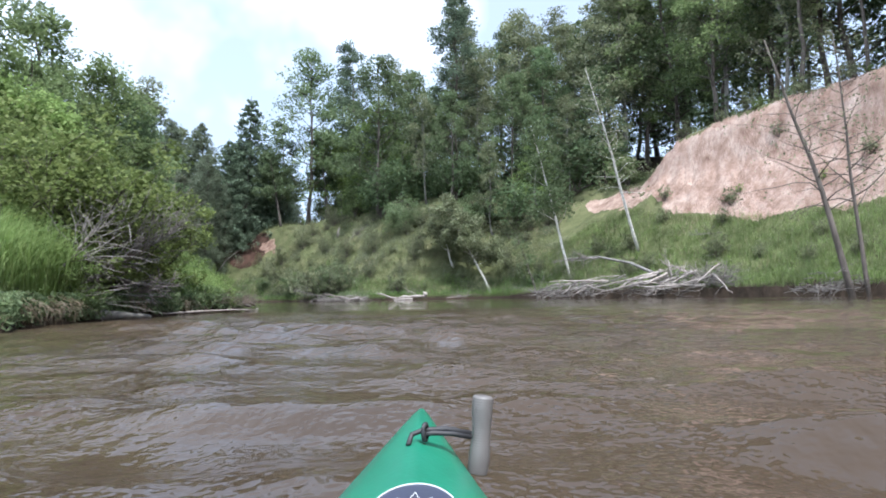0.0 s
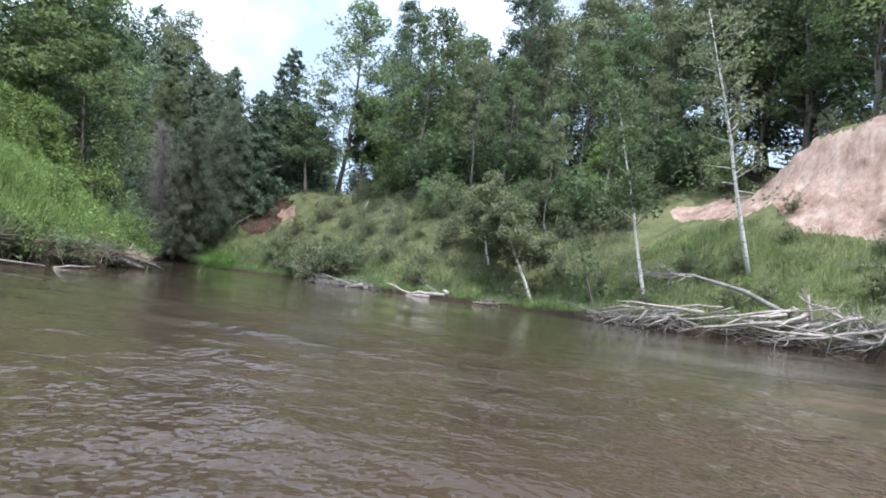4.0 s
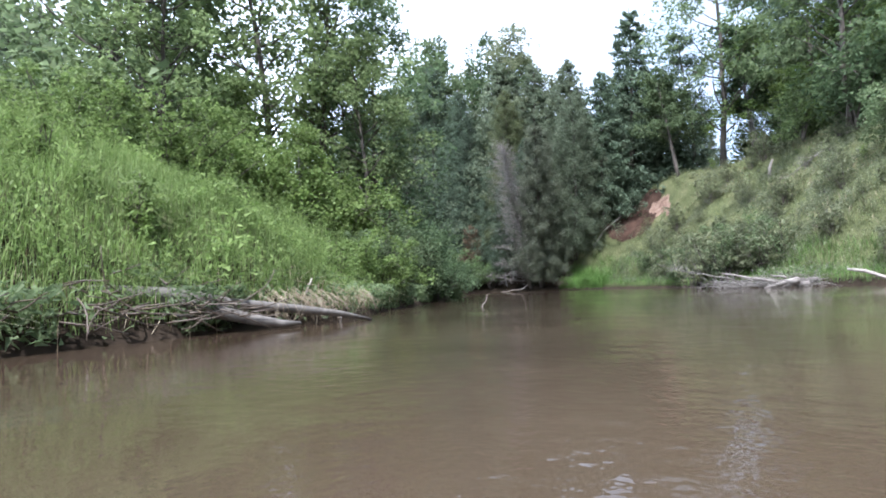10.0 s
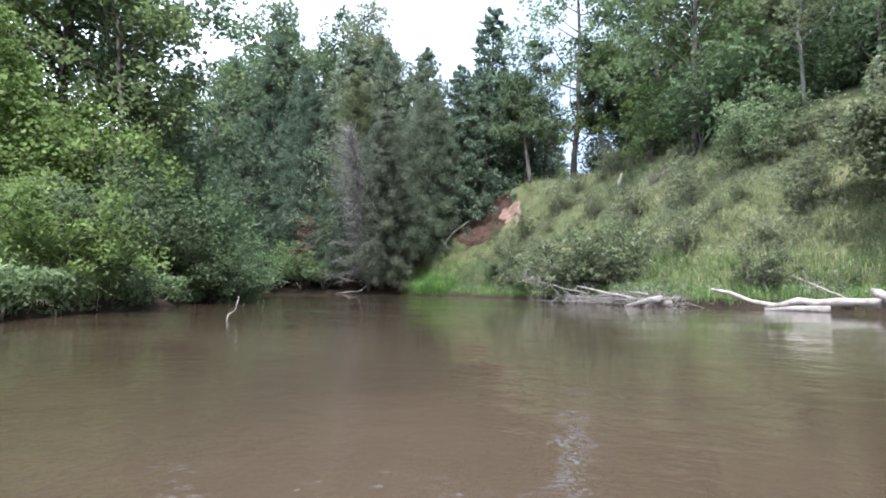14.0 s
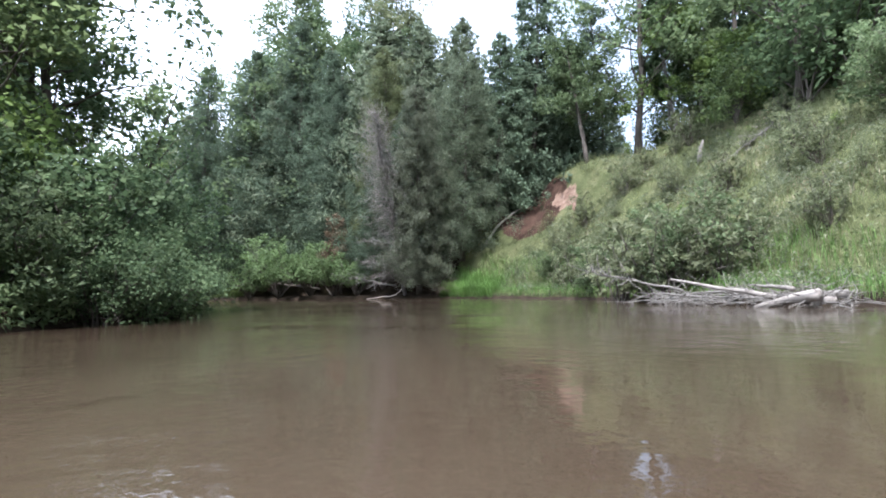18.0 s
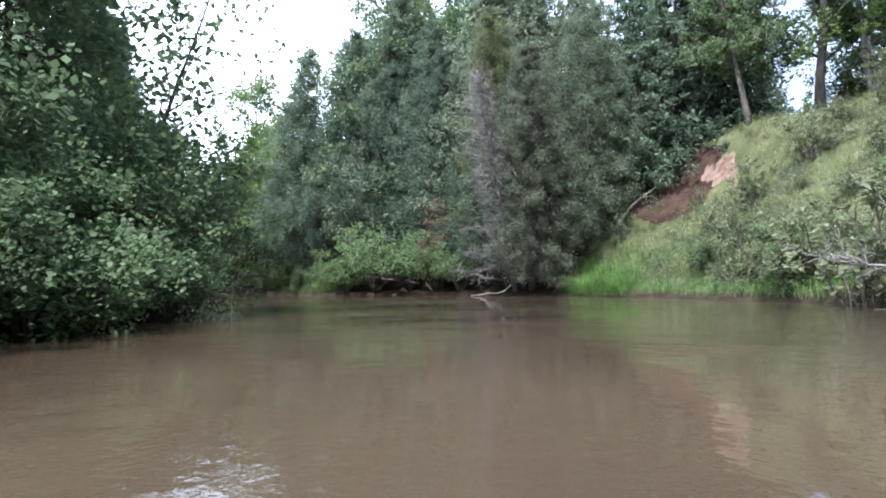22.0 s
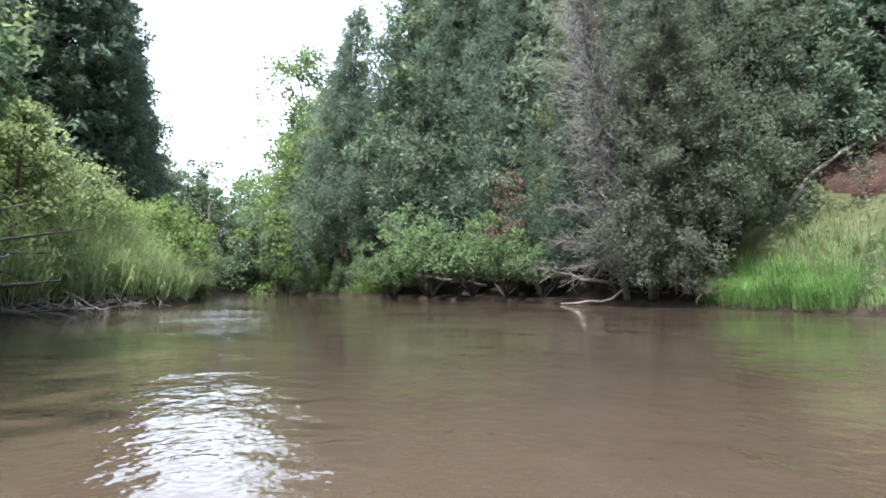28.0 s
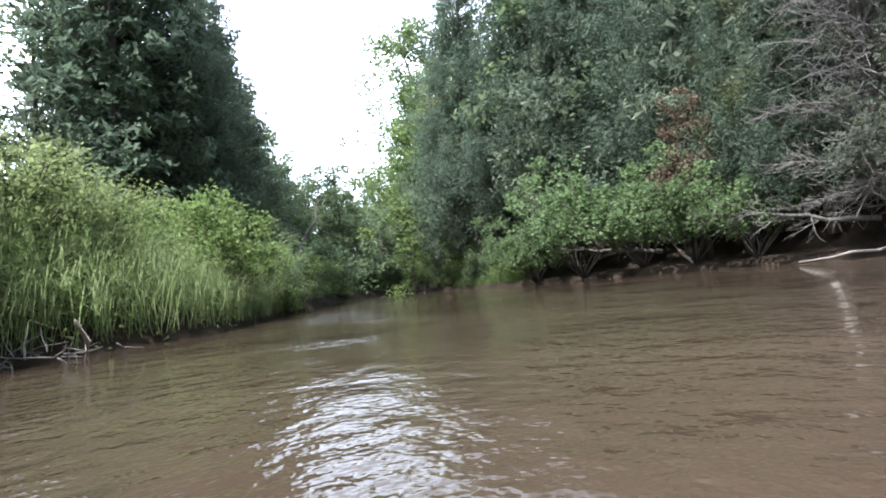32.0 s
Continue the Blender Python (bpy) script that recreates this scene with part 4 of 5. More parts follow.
for x_, y_, s_, k_ in ((6.5, 50.0, 0.62, F1), (9.6, 51.0, 0.66, F2), (3.6, 52.0, 0.68, F3), (1.0, 50.5, 0.55, F1), (12.4, 49.6, 0.62, F3), (8.2, 46.6, 0.5, F4), (4.2, 46.0, 0.42, F3), (-1.4, 52.0, 0.55, F3), (10.6, 46.4, 0.48, F3), (-4.0, 54.6, 0.5, F4), (13.8, 46.0, 0.5, F2)):
    again(k_, x_, y_, (x_ * 41) % 360, s_)

# bushes along the banks
for x_, y_, s_, k_ in ((-6.9, 9.8, 0.5, B2), (-7.7, 12.7, 0.85, N4), (-7.8, 14.3, 0.8, N4), (-9.2, 11.8, 1.05, N4), (-8.6, 10.2, 0.9, N4), (-9.8, 9.6, 0.8, B2), (-9.2, 13.0, 0.8, N4),
                       (-12.6, 17.4, 0.95, B2), (-13.6, 16.0, 1.1, B2), (-14.0, 20.6, 0.85, B2), (-16.2, 23.6, 1.1, B2), (-17.6, 27.2, 1.35, B2), (-16.6, 26.2, 1.2, N3), (-12.2, 27.0, 0.65, B1), (-14.0, 29.4, 0.7, B1), (-11.4, 26.2, 0.6, B2), (-14.8, 28.0, 0.9, N3),
                       (-15.4, 30.4, 0.8, N1), (-17.4, 30.4, 0.75, N1), (-17.2, 32.6, 0.72, N1), (-20.2, 33.6, 0.85, N1), (-16.2, 32.2, 0.6, N1), (-14.7, 31.5, 0.5, N1), (-15.4, 32.1, 0.45, N1), (-13.9, 30.5, 0.45, N1), (-21.8, 34.2, 0.7, N2), (-19.2, 33.9, 0.62, N2),
                       (-27.2, 35.9, 0.85, A1), (-29.8, 37.0, 0.8, A2), (-30.8, 37.8, 0.7, A2), (-31.8, 38.8, 0.55, A2), (-29.4, 36.2, 0.9, A1), (-31.8, 36.7, 0.95, A2), (-33.6, 37.4, 1.0, A2), (-32.6, 39.6, 0.55, N3), (-34.2, 38.6, 1.1, A2), (-32.4, 39.2, 0.8, N3), (-34.8, 40.2, 0.7, B2), (-36.6, 40.8, 0.7, B1), (-39.0, 41.0, 0.9, B1), (-42.0, 42.0, 0.8, B2), (-46, 43.2, 0.8, B1), (-50, 44.0, 0.9, B2), (-55, 44.6, 0.9, B1), (-60, 45.4, 0.9, B2),
                       (-36.9, 52.1, 1.0, N2), (-39.6, 51.7, 0.72, N2), (-42.2, 52.4, 0.8, B2), (-44.4, 52.6, 0.8, B1), (-32.2, 52.7, 0.82, N2), (-30.2, 52.8, 0.68, N2), (-38.4, 52.9, 0.85, N2), (-41.0, 52.6, 0.7, N2), (-46.5, 52.9, 0.9, B1), (-50.5, 53.3, 0.9, B2), (-54.5, 54.0, 0.9, B1), (-57.0, 54.2, 0.8, N3), (-60.0, 55.0, 0.8, N3), (-62.5, 56.6, 0.8, B1),
                       (-12.6, 47.4, 0.8, B1), (3.6, 47.5, 1.2, B1)):
    again(k_, x_, y_, (x_ * 53) % 360, s_)
scatter(1.7, -24, 10, 36, 64, lambda d, h, q, x, y: h and -21 < q < 3.2 and 1.0 < d < 11 and (x * 7.3 + y * 3.1) % 1 < 0.8 and math.hypot(x + 18.4, y - 56.5) > 3.0, [B3, W1, B1], [.74, .22, .04], 0.4, 1.15, 25)
scatter(1.5, 4, 18, 14, 44, lambda d, h, q, x, y: h and q > 4 and 0.8 < d < 7.5 and (x * 5.3 + y * 4.1) % 1 < 0.45, [B3, W1], [.5, .5], 0.4, 0.85, 26)
scatter(1.7, 8, 24, 22, 44, lambda d, h, q, x, y: h and q > 5 and 7.8 < d < 10.4 and (x * 3.7 + y * 9.1) % 1 < (0.6 if d < 9.0 else 0.25), [B3, W1], [.4, .6], 0.35, 0.75, 38)
scatter(1.25, 4, 26, 18, 46, lambda d, h, q, x, y: h and q > 3.6 and 10.9 < d < 12.4 and (x * 6.1 + y * 2.9) % 1 < 0.6, [B3, W1], [.65, .35], 0.35, 0.8, 39)
scatter(0.85, -20, -4, 4, 28, lambda d, h, q, x, y: not h and 0.0 < d < 7 and (x * 5.7 + y * 4.3) % 1 < 0.42, [W1], [1.0], 0.5, 1.15, 27)
scatter(0.9, -36, -20, 33, 42, lambda d, h, q, x, y: not h and 0.0 < d < 2.5 and (x * 5.7 + y * 4.3) % 1 < 0.4, [W1], [1.0], 0.6, 1.2, 37)


# ---- grass ----
def turf_points(r, n, x0, x1, y0, y1, rule):
    x, y = r.uniform(x0, x1, n), r.uniform(y0, y1, n)
    z, d, h, q, riv = land(x, y)
    keep = ~riv & rule(d, h, q, x, y, r.uniform(0, 1, n))
    return np.stack([x, y], 1)[keep], z[keep]


grass_parts = ((31, 230000, -20, -3, 3, 27, lambda d, h, q, x, y, u: ~h & (d > 0.1) & (d < 9.0) & (u < 1.1 - d / 10), 0.46, 0.0085, 1.3, GRASS, "tall lush green grass covering the meadow bank"),
               (32, 110000, -40, -17, 31, 44, lambda d, h, q, x, y, u: ~h & (d > 0.08) & (d < 3.5), 1.05, 0.011, 1.6, GRASS_SUNLIT, "tall bright green grass along the outer bank"),
               (33, 250000, -24, 9, 36, 66, lambda d, h, q, x, y, u: h & (q > -23) & (q < 7) & (d > 0.1) & (d < 12) & ((q < 2.9) | (d < 10.2)) & (u < 1.2 - d / 13) & (((x + 17.9) / 1.4) ** 2 + ((d - 6.3) / 0.8) ** 2 > 1) & ((x > -19.2) | (d < 3.4)), 0.30, 0.0095, 1.5, GRASS_PALE, "rough pale green grass on the steep river slope"),
               (34, 90000, 3, 22, 12, 40, lambda d, h, q, x, y, u: h & (q > 3) & (d > 0.1) & ((d < 7.4) | ((d > 12.2) & (d < 14.5))), 0.46, 0.013, 1.1, GRASS, "rough grass below and above the sand face"),
               (35, 100000, -24, 9, 36, 58, lambda d, h, q, x, y, u: h & (q > -23) & (q < 9) & (d > 0.05) & (d < 2.6), 0.55, 0.011, 1.0, GRASS_FRESH, "fresh green grass fringing the water"),
               (36, 16000, -14, -4, 4, 27, lambda d, h, q, x, y, u: ~h & (d > 0.0) & (d < 0.8), 0.42, 0.007, 1.7, STRAW, "dry straw hanging over the cut bank"),
               (38, 64000, -24, 20, 30, 66, lambda d, h, q, x, y, u: h & (q > -20) & (d > 1.5) & (d < 11.5) & (soft_noise(x, y, 1.6, 5.0) > 0.0) & ((q < 3) | (d < 7.3)) & (((x + 17.9) / 1.4) ** 2 + ((d - 6.3) / 0.8) ** 2 > 1), 0.34, 0.012, 1.3, STRAW, "dead straw among the slope grass"),
               (39, 9000, -9.6, -6.2, 7.4, 10.4, lambda d, h, q, x, y, u: ~h & (d > 0.15) & (d < 2.6), 1.45, 0.016, 0.7, GRASS, "head-high bright reeds on the bank"),
               (40, 26000, 3, 26, 12, 44, lambda d, h, q, x, y, u: h & (q > 3.5) & (d > 10.75 + np.clip(5.6 - q, 0, 2) * 0.8) & (d < 13.4), 0.34, 0.012, 1.5, STRAW, "brown dry turf along the rim of the sand face"),
               (47, 9000, -24.2, -19.5, 51.0, 55.0, lambda d, h, q, x, y, u: h & (d > 0.02) & (d < 1.5), 0.95, 0.012, 1.4, GRASS_FRESH, "long rank grass hanging to the water beside the cedars"),
               (37, 14000, -50, -41, 51, 56, lambda d, h, q, x, y, u: h & (d > 0.1) & (d < 2.2) & (u < 0.6), 0.5, 0.014, 0.8, GRASS, "grass clumps under the bank bushes"))
for seed_, n_b, x0_, x1_, y0_, y1_, rule_, ln_, wd_, bd_, mt_, lb_ in grass_parts:
    r_ = np.random.default_rng(seed_)
    p_xy, p_z = turf_points(r_, n_b, x0_, x1_, y0_, y1_, rule_)
    tagged(blades(r_, p_xy, p_z - 0.03, ln_, wd_, bd_, mt_, "grass"), lb_, "grass", kind="stuff")

# low broad-leaved herbs between the grass, and their leaves trailing over the bank's lip
herb_parts = ((41, 90000, -20, -3, 3, 27, lambda d, h, q, x, y, u: ~h & (d > 0.05) & (d < 8) & (soft_noise(x, y, 0.9, 7.0) > 0.1 + 0.3 * u), 0.0, 0.55, 0.048, LEAF_BRIGHT, "leafy green herbs growing through the meadow grass"),
              (43, 150000, -24, 9, 36, 60, lambda d, h, q, x, y, u: h & (q > -21) & (d > 0.2) & (d < 11) & (soft_noise(x, y, 0.8, 3.0) > 0.1 + 0.3 * u) & (((x + 17.9) / 1.6) ** 2 + ((d - 6.3) / 1.0) ** 2 > 1), 0.0, 0.42, 0.056, LEAF_PALE, "grey-green herbs scattered over the slope"),
              (44, 26000, 3, 22, 12, 40, lambda d, h, q, x, y, u: h & (q > 3) & (d > 0.2) & ((d < 7.6) | ((d > 10.8) & (d < 13))) & (soft_noise(x, y, 0.8, 3.0) > 0.1), 0.0, 0.5, 0.06, LEAF_GREY, "herbs below and above the sand face"),
              (46, 90000, -24, 9, 36, 60, lambda d, h, q, x, y, u: h & (q > -22) & (d > 0.05) & (d < 9) & (soft_noise(x, y, 0.5, 8.0) > 0.0) & (((x + 17.9) / 1.6) ** 2 + ((d - 6.3) / 1.0) ** 2 > 1), 0.0, 0.4, 0.052, LEAF_GREY, "fresh green herbs between the slope grass"),
              (45, 30000, -40, -17, 31, 44, lambda d, h, q, x, y, u: ~h & (d < 3) & (soft_noise(x, y, 0.7, 9.0) > -0.1), -0.1, 0.6, 0.05, LEAF_SUNNY, "leafy herbs along the outer bank"))
for seed_, n_b, x0_, x1_, y0_, y1_, rule_, lo_, hi_, lf_, mt_, lb_ in herb_parts:
    r_ = np.random.default_rng(seed_)
    p_xy, p_z = turf_points(r_, n_b, x0_, x1_, y0_, y1_, rule_)
    p_c = np.concatenate([p_xy, (np.maximum(p_z + r_.uniform(lo_, hi_, len(p_z)), 0.03))[:, None]], 1)
    v_, f_ = leaf_cards(r_, p_c, lf_, 0.4, 0.2, 2.0, 0.5, three=True)
    tagged(mesh_object("herbs", v_, f_, mt_), lb_, "herbs", kind="stuff")


def weeds(r, xy, z, tall, mat, label):
    """Upright leafy stems, each with narrow leaves all the way up, past counting."""
    n, k = len(xy), 22
    ht = tall * r.uniform(0.6, 1.2, n)
    lean = r.normal(0, 0.10, (n, 2)) * ht[:, None]
    u = np.linspace(0.18, 1.0, k)
    base = np.concatenate([xy, z[:, None]], 1)
    top = base + np.concatenate([lean, ht[:, None]], 1)
    c = base[:, None] + (top - base)[:, None] * u[None, :, None]
    a = r.uniform(0, 6.28, (n, 1)) + np.arange(k)[None] * 2.4
    ln = (0.13 * (1 - 0.65 * u ** 2)[None] * r.uniform(0.7, 1.3, (n, 1)))[..., None]
    out = np.stack([np.cos(a), np.sin(a), 0.25 + 0.9 * u[None] ** 3 + 0 * a], -1)
    side = np.stack([-np.sin(a), np.cos(a), 0 * a], -1) * 0.014
    v = np.stack([c, c + out * ln * 0.5 + side, c + out * ln, c + out * ln * 0.5 - side], 2).reshape(-1, 3)
    w = np.array([0.005, 0, 0])
    sv = np.stack([base - w, base + w, top + w * 0.4, top - w * 0.4], 1).reshape(-1, 3)
    f = np.arange(len(v) + len(sv)).reshape(-1, 4)
    tagged(mesh_object("weeds", np.concatenate([v, sv]), f, mat), label, "weeds", kind="stuff")


for seed_, n_b, x0_, x1_, y0_, y1_, rule_, ht_, mt_, lb_ in (
        (71, 5200, -20, -4, 4, 28, lambda d, h, q, x, y, u: ~h & (d > 0.25) & (d < 7.5) & (soft_noise(x, y, 1.3, 2.0) > -0.1), 0.80, LEAF_BRIGHT, "tall leafy yellow-green weeds standing in the meadow"),
        (72, 3800, -40, -18, 32, 44, lambda d, h, q, x, y, u: ~h & (d > 0.2) & (d < 3.0), 1.2, LEAF_BRIGHT, "tall leafy weeds on the outer bank"),
        (73, 9000, -24, 9, 36, 64, lambda d, h, q, x, y, u: h & (q > -21) & (d > 0.6) & (d < 11) & (soft_noise(x, y, 0.9, 4.0) > 0.0) & (((x + 17.9) / 1.6) ** 2 + ((d - 6.3) / 1.0) ** 2 > 1) & ((x > -19.2) | (d < 3.4)), 0.62, LEAF_GREY, "leafy grey-green weeds over the steep slope"),
        (74, 4200, 3, 22, 12, 40, lambda d, h, q, x, y, u: h & (q > 3) & (d > 0.4) & ((d < 7.3) | ((d > 11.0) & (d < 13))) & (soft_noise(x, y, 0.9, 4.0) > -0.1), 0.7, LEAF_ASH, "leafy weeds under and over the sand face")):
    r_ = np.random.default_rng(seed_)
    p_xy, p_z = turf_points(r_, n_b, x0_, x1_, y0_, y1_, rule_)
    weeds(r_, p_xy, p_z - 0.03, ht_, mt_, lb_)


def along_bank(r, n, y0, y1, inland):
    """Random spots on the meadow bank's edge, some way inland."""
    ys = r.uniform(y0, y1, n)
    line = np.array(LEFT_BANK)
    xs = np.interp(ys, line[:, 1], line[:, 0]) - r.uniform(*inland, n)
    return xs, ys


r_ = np.random.default_rng(48)
x_b, y_b = along_bank(r_, 40000, 4, 31, (-0.12, 0.75))
keep_b = (soft_noise(x_b, y_b, 0.6, 9.0) > -0.15 - 0.5 * (y_b < 15.8) + 0.6 * ((y_b > 18.4) & (y_b < 23))) | (r_.uniform(0, 1, len(y_b)) < 0.12)
x_b, y_b = x_b[keep_b], y_b[keep_b]
top_b = np.maximum(land(x_b, y_b)[0], 0.25) + 0.28
z_b = 0.04 + (top_b - 0.04) * r_.uniform(0, 1, len(x_b)) ** 0.8
v_, f_ = leaf_cards(r_, np.stack([x_b, y_b, z_b], 1), 0.05, 0.45, 0.35, 1.9, 0.45, three=True)
tagged(mesh_object("herbs", v_, f_, LEAF), "green leaves trailing down the face of the cut bank", "herbs", kind="stuff")
x_b, y_b = along_bank(r_, 5000, 8, 24, (-0.05, 0.5))
hang = Tubes(3)
for x_s, y_s in zip(x_b[:1500], y_b[:1500]):
    if soft_noise(x_s, y_s, 0.8, 4.0) < 0.15:
        continue
    z_s = max(height(x_s, y_s), 0.3) + r_.uniform(0.0, 0.2)
    out = r_.uniform(0.1, 0.35)
    hang.add([(x_s, y_s, z_s), (x_s + out, y_s + r_.normal(0, 0.08), z_s - 0.12), (x_s + out * 1.2, y_s + r_.normal(0, 0.15), max(z_s - r_.uniform(0.2, 0.5), 0.02))], [0.004, 0.004, 0.002])
tagged(hang.make("straw", STRAW), "dry dead stems hanging down the cut bank", "straw", kind="stuff")


# ---- birches and marked trees on the slope ----
def birch(seed, base, top, r, clumps, label, mat=LEAF_GREY, leaf=0.10, bark=None, spread=1.3, per=110):
    rg = np.random.default_rng(seed)
    b = np.array([base[0], base[1], height(base[0], base[1]) - 0.1])
    t = np.array(top, float)
    ob = thing("birch_tree", Matrix.Translation(b), label, "tree", "birches on the slope")
    n = 11
    u = np.linspace(0, 1, n)[:, None]
    line = (t - b) * u + np.array([0, 0, 1.0]) * (u * (1 - u)) * 0.25 * np.linalg.norm(t[:2] - b[:2])
    line[1:] += np.cumsum(rg.normal(0, 0.025, (n - 1, 3)), 0)
    tb, tips = Tubes(7).add(line, np.linspace(r, r * 0.18, n)), []
    for i in range(clumps):
        v = 0.32 + 0.66 * i / clumps
        q = np.array([np.interp(v, u[:, 0], line[:, k]) for k in range(3)])
        a = i * 2.4 + rg.uniform(-0.4, 0.4)
        w = wander(rg, q, (math.cos(a), math.sin(a), 0.5), spread * rg.uniform(0.5, 1.2) * (1.2 - 0.6 * v), 5, 0.2, -0.02)
        tb.add(w, np.linspace(0.028 * (1.2 - v), 0.004, 6))
        tips += [w[-1], w[3]]
    under(tb.make("trunk", bark or BIRCH), ob)
    if per:
        under(crown_of(rg, tips, per, 0.55, leaf, mat, 0.9, 0.25, 1.4, 0.3), ob)
    return ob


birch(51, (3.4, 39.2), (0.4, 40.4, 6.6), 0.10, 34, "leaning white birch with a dense grey-green crown at the water", per=230, spread=1.9)
birch(52, (11.6, 32.8), (8.6, 31.6, 13.2), 0.105, 34, "tall leaning white birch with few leaves below the sand face", per=30, spread=2.1)
birch(53, (7.8, 33.9), (6.0, 36.4, 11.5), 0.09, 26, "tall white birch with a light green crown on the slope", LEAF, per=120, spread=1.6)
birch(54, (5.7, 33.4), (4.6, 34.2, 4.0), 0.06, 8, "thin dark half-dead sapling on the grassy slope", LEAF, bark=BARK, per=30, spread=0.8)
birch(55, (13.9, 18.9), (12.4, 20.6, 9.6), 0.12, 40, "thin dark-stemmed tree nearly bare at the waterside", LEAF_GREY, 0.06, bark=BARK, per=14, spread=2.8)
birch(56, (14.2, 18.6), (14.6, 20.0, 9.8), 0.08, 34, "thin dark-stemmed tree nearly bare at the waterside", LEAF_GREY, 0.06, bark=BARK, per=12, spread=2.4)
birch(57, (-17.0, 58.4), (-18.6, 59.6, 15.5), 0.16, 30, "leaning dark-trunked tree above the earth scar", LEAF, bark=BARK, per=120, spread=2.3, leaf=0.13)
birch(58, (-12.9, 62.4), (-13.6, 62.8, 19.0), 0.2, 30, "tall grey-trunked tree on the hill edge", LEAF_OAK, bark=BARK_GREY, per=130, spread=2.2, leaf=0.16)
birch(59, (-11.6, 63.4), (-11.2, 63.8, 18.0), 0.18, 28, "tall grey-trunked tree on the hill edge", LEAF, bark=BARK_GREY, per=130, spread=2.2, leaf=0.16)
birch(61, (-19.9, 33.4), (-19.3, 34.9, 6.3), 0.06, 20, "thin tree with sparse leafy twigs hanging over the river", LEAF, leaf=0.09, bark=BARK, per=16, spread=1.9)
birch(60, (0.8, 42.2), (-0.2, 43.0, 6.0), 0.08, 26, "small grey-green birch on the lower slope", per=170, spread=1.6)

# the cedar leaning out over the water, its river side bare and grey
stand(conifer("leaning_cedar", 61, "grey-green cedar leaning over the water with bare twigs on one side", "tree", 12.0, 2.05, 110000, 0.046, NEEDLE_PALE, 0.17, 0.5, "cedar trees", 150, 0.06, 0.6, 2.4, bend=(0.8, -2.0)), -25.4, 53.5)
stand(conifer("cedar_tree", 62, "dark green cedar standing close behind the leaning one", "tree", 13.0, 2.5, 80000, 0.055, NEEDLE_CEDAR, 0.17, 0.5, "cedar trees", 150, 0.04), -23.6, 55.2)
stand(conifer("cedar_tree", 63, "olive green cedar with browned sprays low on its side", "tree", 15.5, 2.5, 80000, 0.055, NEEDLE_OLIVE, 0.18, 0.55, "cedar trees", 150, 0.10), -29.4, 55.0)
stand(conifer("withered_cedar", 64, "small half-dead cedar with brown withered sprays", "tree", 5.4, 1.3, 12000, 0.065, NEEDLE_BROWN, 0.08, 0.6, "cedar trees", 50, 0.35), -32.2, 53.3)
snag("dead_cedar", 65, (-26.5, 53.0, 0.2), (-26.6, 50.4, 11.0), 0.13, TWIG, "dead grey cedar stem bristling with bare twigs", "dead tree", 190, 1.7, "", 0.05, -0.1)
def twig_spray(name, seed, foot, tip, reach, n, mat, label):
    """Fine bare twigs bristling from a stem, past counting."""
    rg, tb = np.random.default_rng(seed), Tubes(3)
    foot, tip = np.array(foot, float), np.array(tip, float)
    for _ in range(n):
        u = rg.uniform(0.04, 1.0)
        b = foot + (tip - foot) * u + rg.normal(0, 0.05, 3)
        d = np.array([rg.normal(0.1, 0.8), rg.normal(-0.3, 0.7), rg.normal(0.1, 0.4)])
        ln = reach * rg.uniform(0.35, 1.0) * (0.62 + 0.55 * u - 0.72 * u * u)
        w = wander(rg, b, d, ln, 4, 0.2, 0.03)
        tb.add(w, np.linspace(0.013, 0.004, 5), 3)
        for _ in range(4):
            tb.add(wander(rg, w[rg.integers(1, 5)], d + rg.normal(0, 0.8, 3), ln * 0.45, 2, 0.2), np.linspace(0.006, 0.003, 3), 3)
    return tagged(tb.make(name, mat), label, "twigs", kind="stuff")


twig_spray("dead_twigs", 140, (-26.5, 52.9, 0.6), (-26.6, 50.5, 10.6), 2.7, 560, TWIG_PALE, "bristling bleached twigs on the dead side of the cedar")
snag("dead_bough", 66, (-27.2, 52.9, 0.8), (-30.4, 51.2, 1.5), 0.06, TWIG, "low bare grey boughs drooping over the water", "branch", 26, 1.1, "", 0.2, -0.05)
# arching limb of the bank bush
for k, (a_, b_) in enumerate((((-26.2, 52.7, 1.4), (-28.6, 51.4, 1.3)), ((-26.3, 52.6, 3.0), (-28.3, 51.2, 3.5)), ((-26.2, 52.7, 2.0), (-28.0, 50.9, 2.2)))):
    snag("dead_bough", 110 + k, a_, b_, 0.03, TWIG, "fan of fine bare grey twigs on the dead cedar", "branch", 34, 1.1, "", 0.15, -0.12)
snag("leaning_snag", 130, (-38.6, 41.3, height(-38.6, 41.3) - 0.1), (-46.6, 44.4, 5.2), 0.12, BARK, "bare dark snag leaning far out over the river", "dead tree", 10, 0.9)
snag("arching_limb", 67, (-33.6, 52.8, 0.7), (-36.0, 50.6, 1.2), 0.08, BARK, "dark crooked limb arching low over the river", "branch", 12, 1.0)
stick("pale_root", [(-26.2, 52.3, 0.55), (-26.45, 52.05, 0.24), (-26.8, 51.95, 0.13), (-27.2, 51.75, 0.15), (-27.6, 51.7, 0.07), (-28.2, 51.5, 0.03)], [0.03, 0.032, 0.03, 0.025, 0.02, 0.012], DEADWOOD_WHITE, "bleached crooked root reaching down to the water", "root")
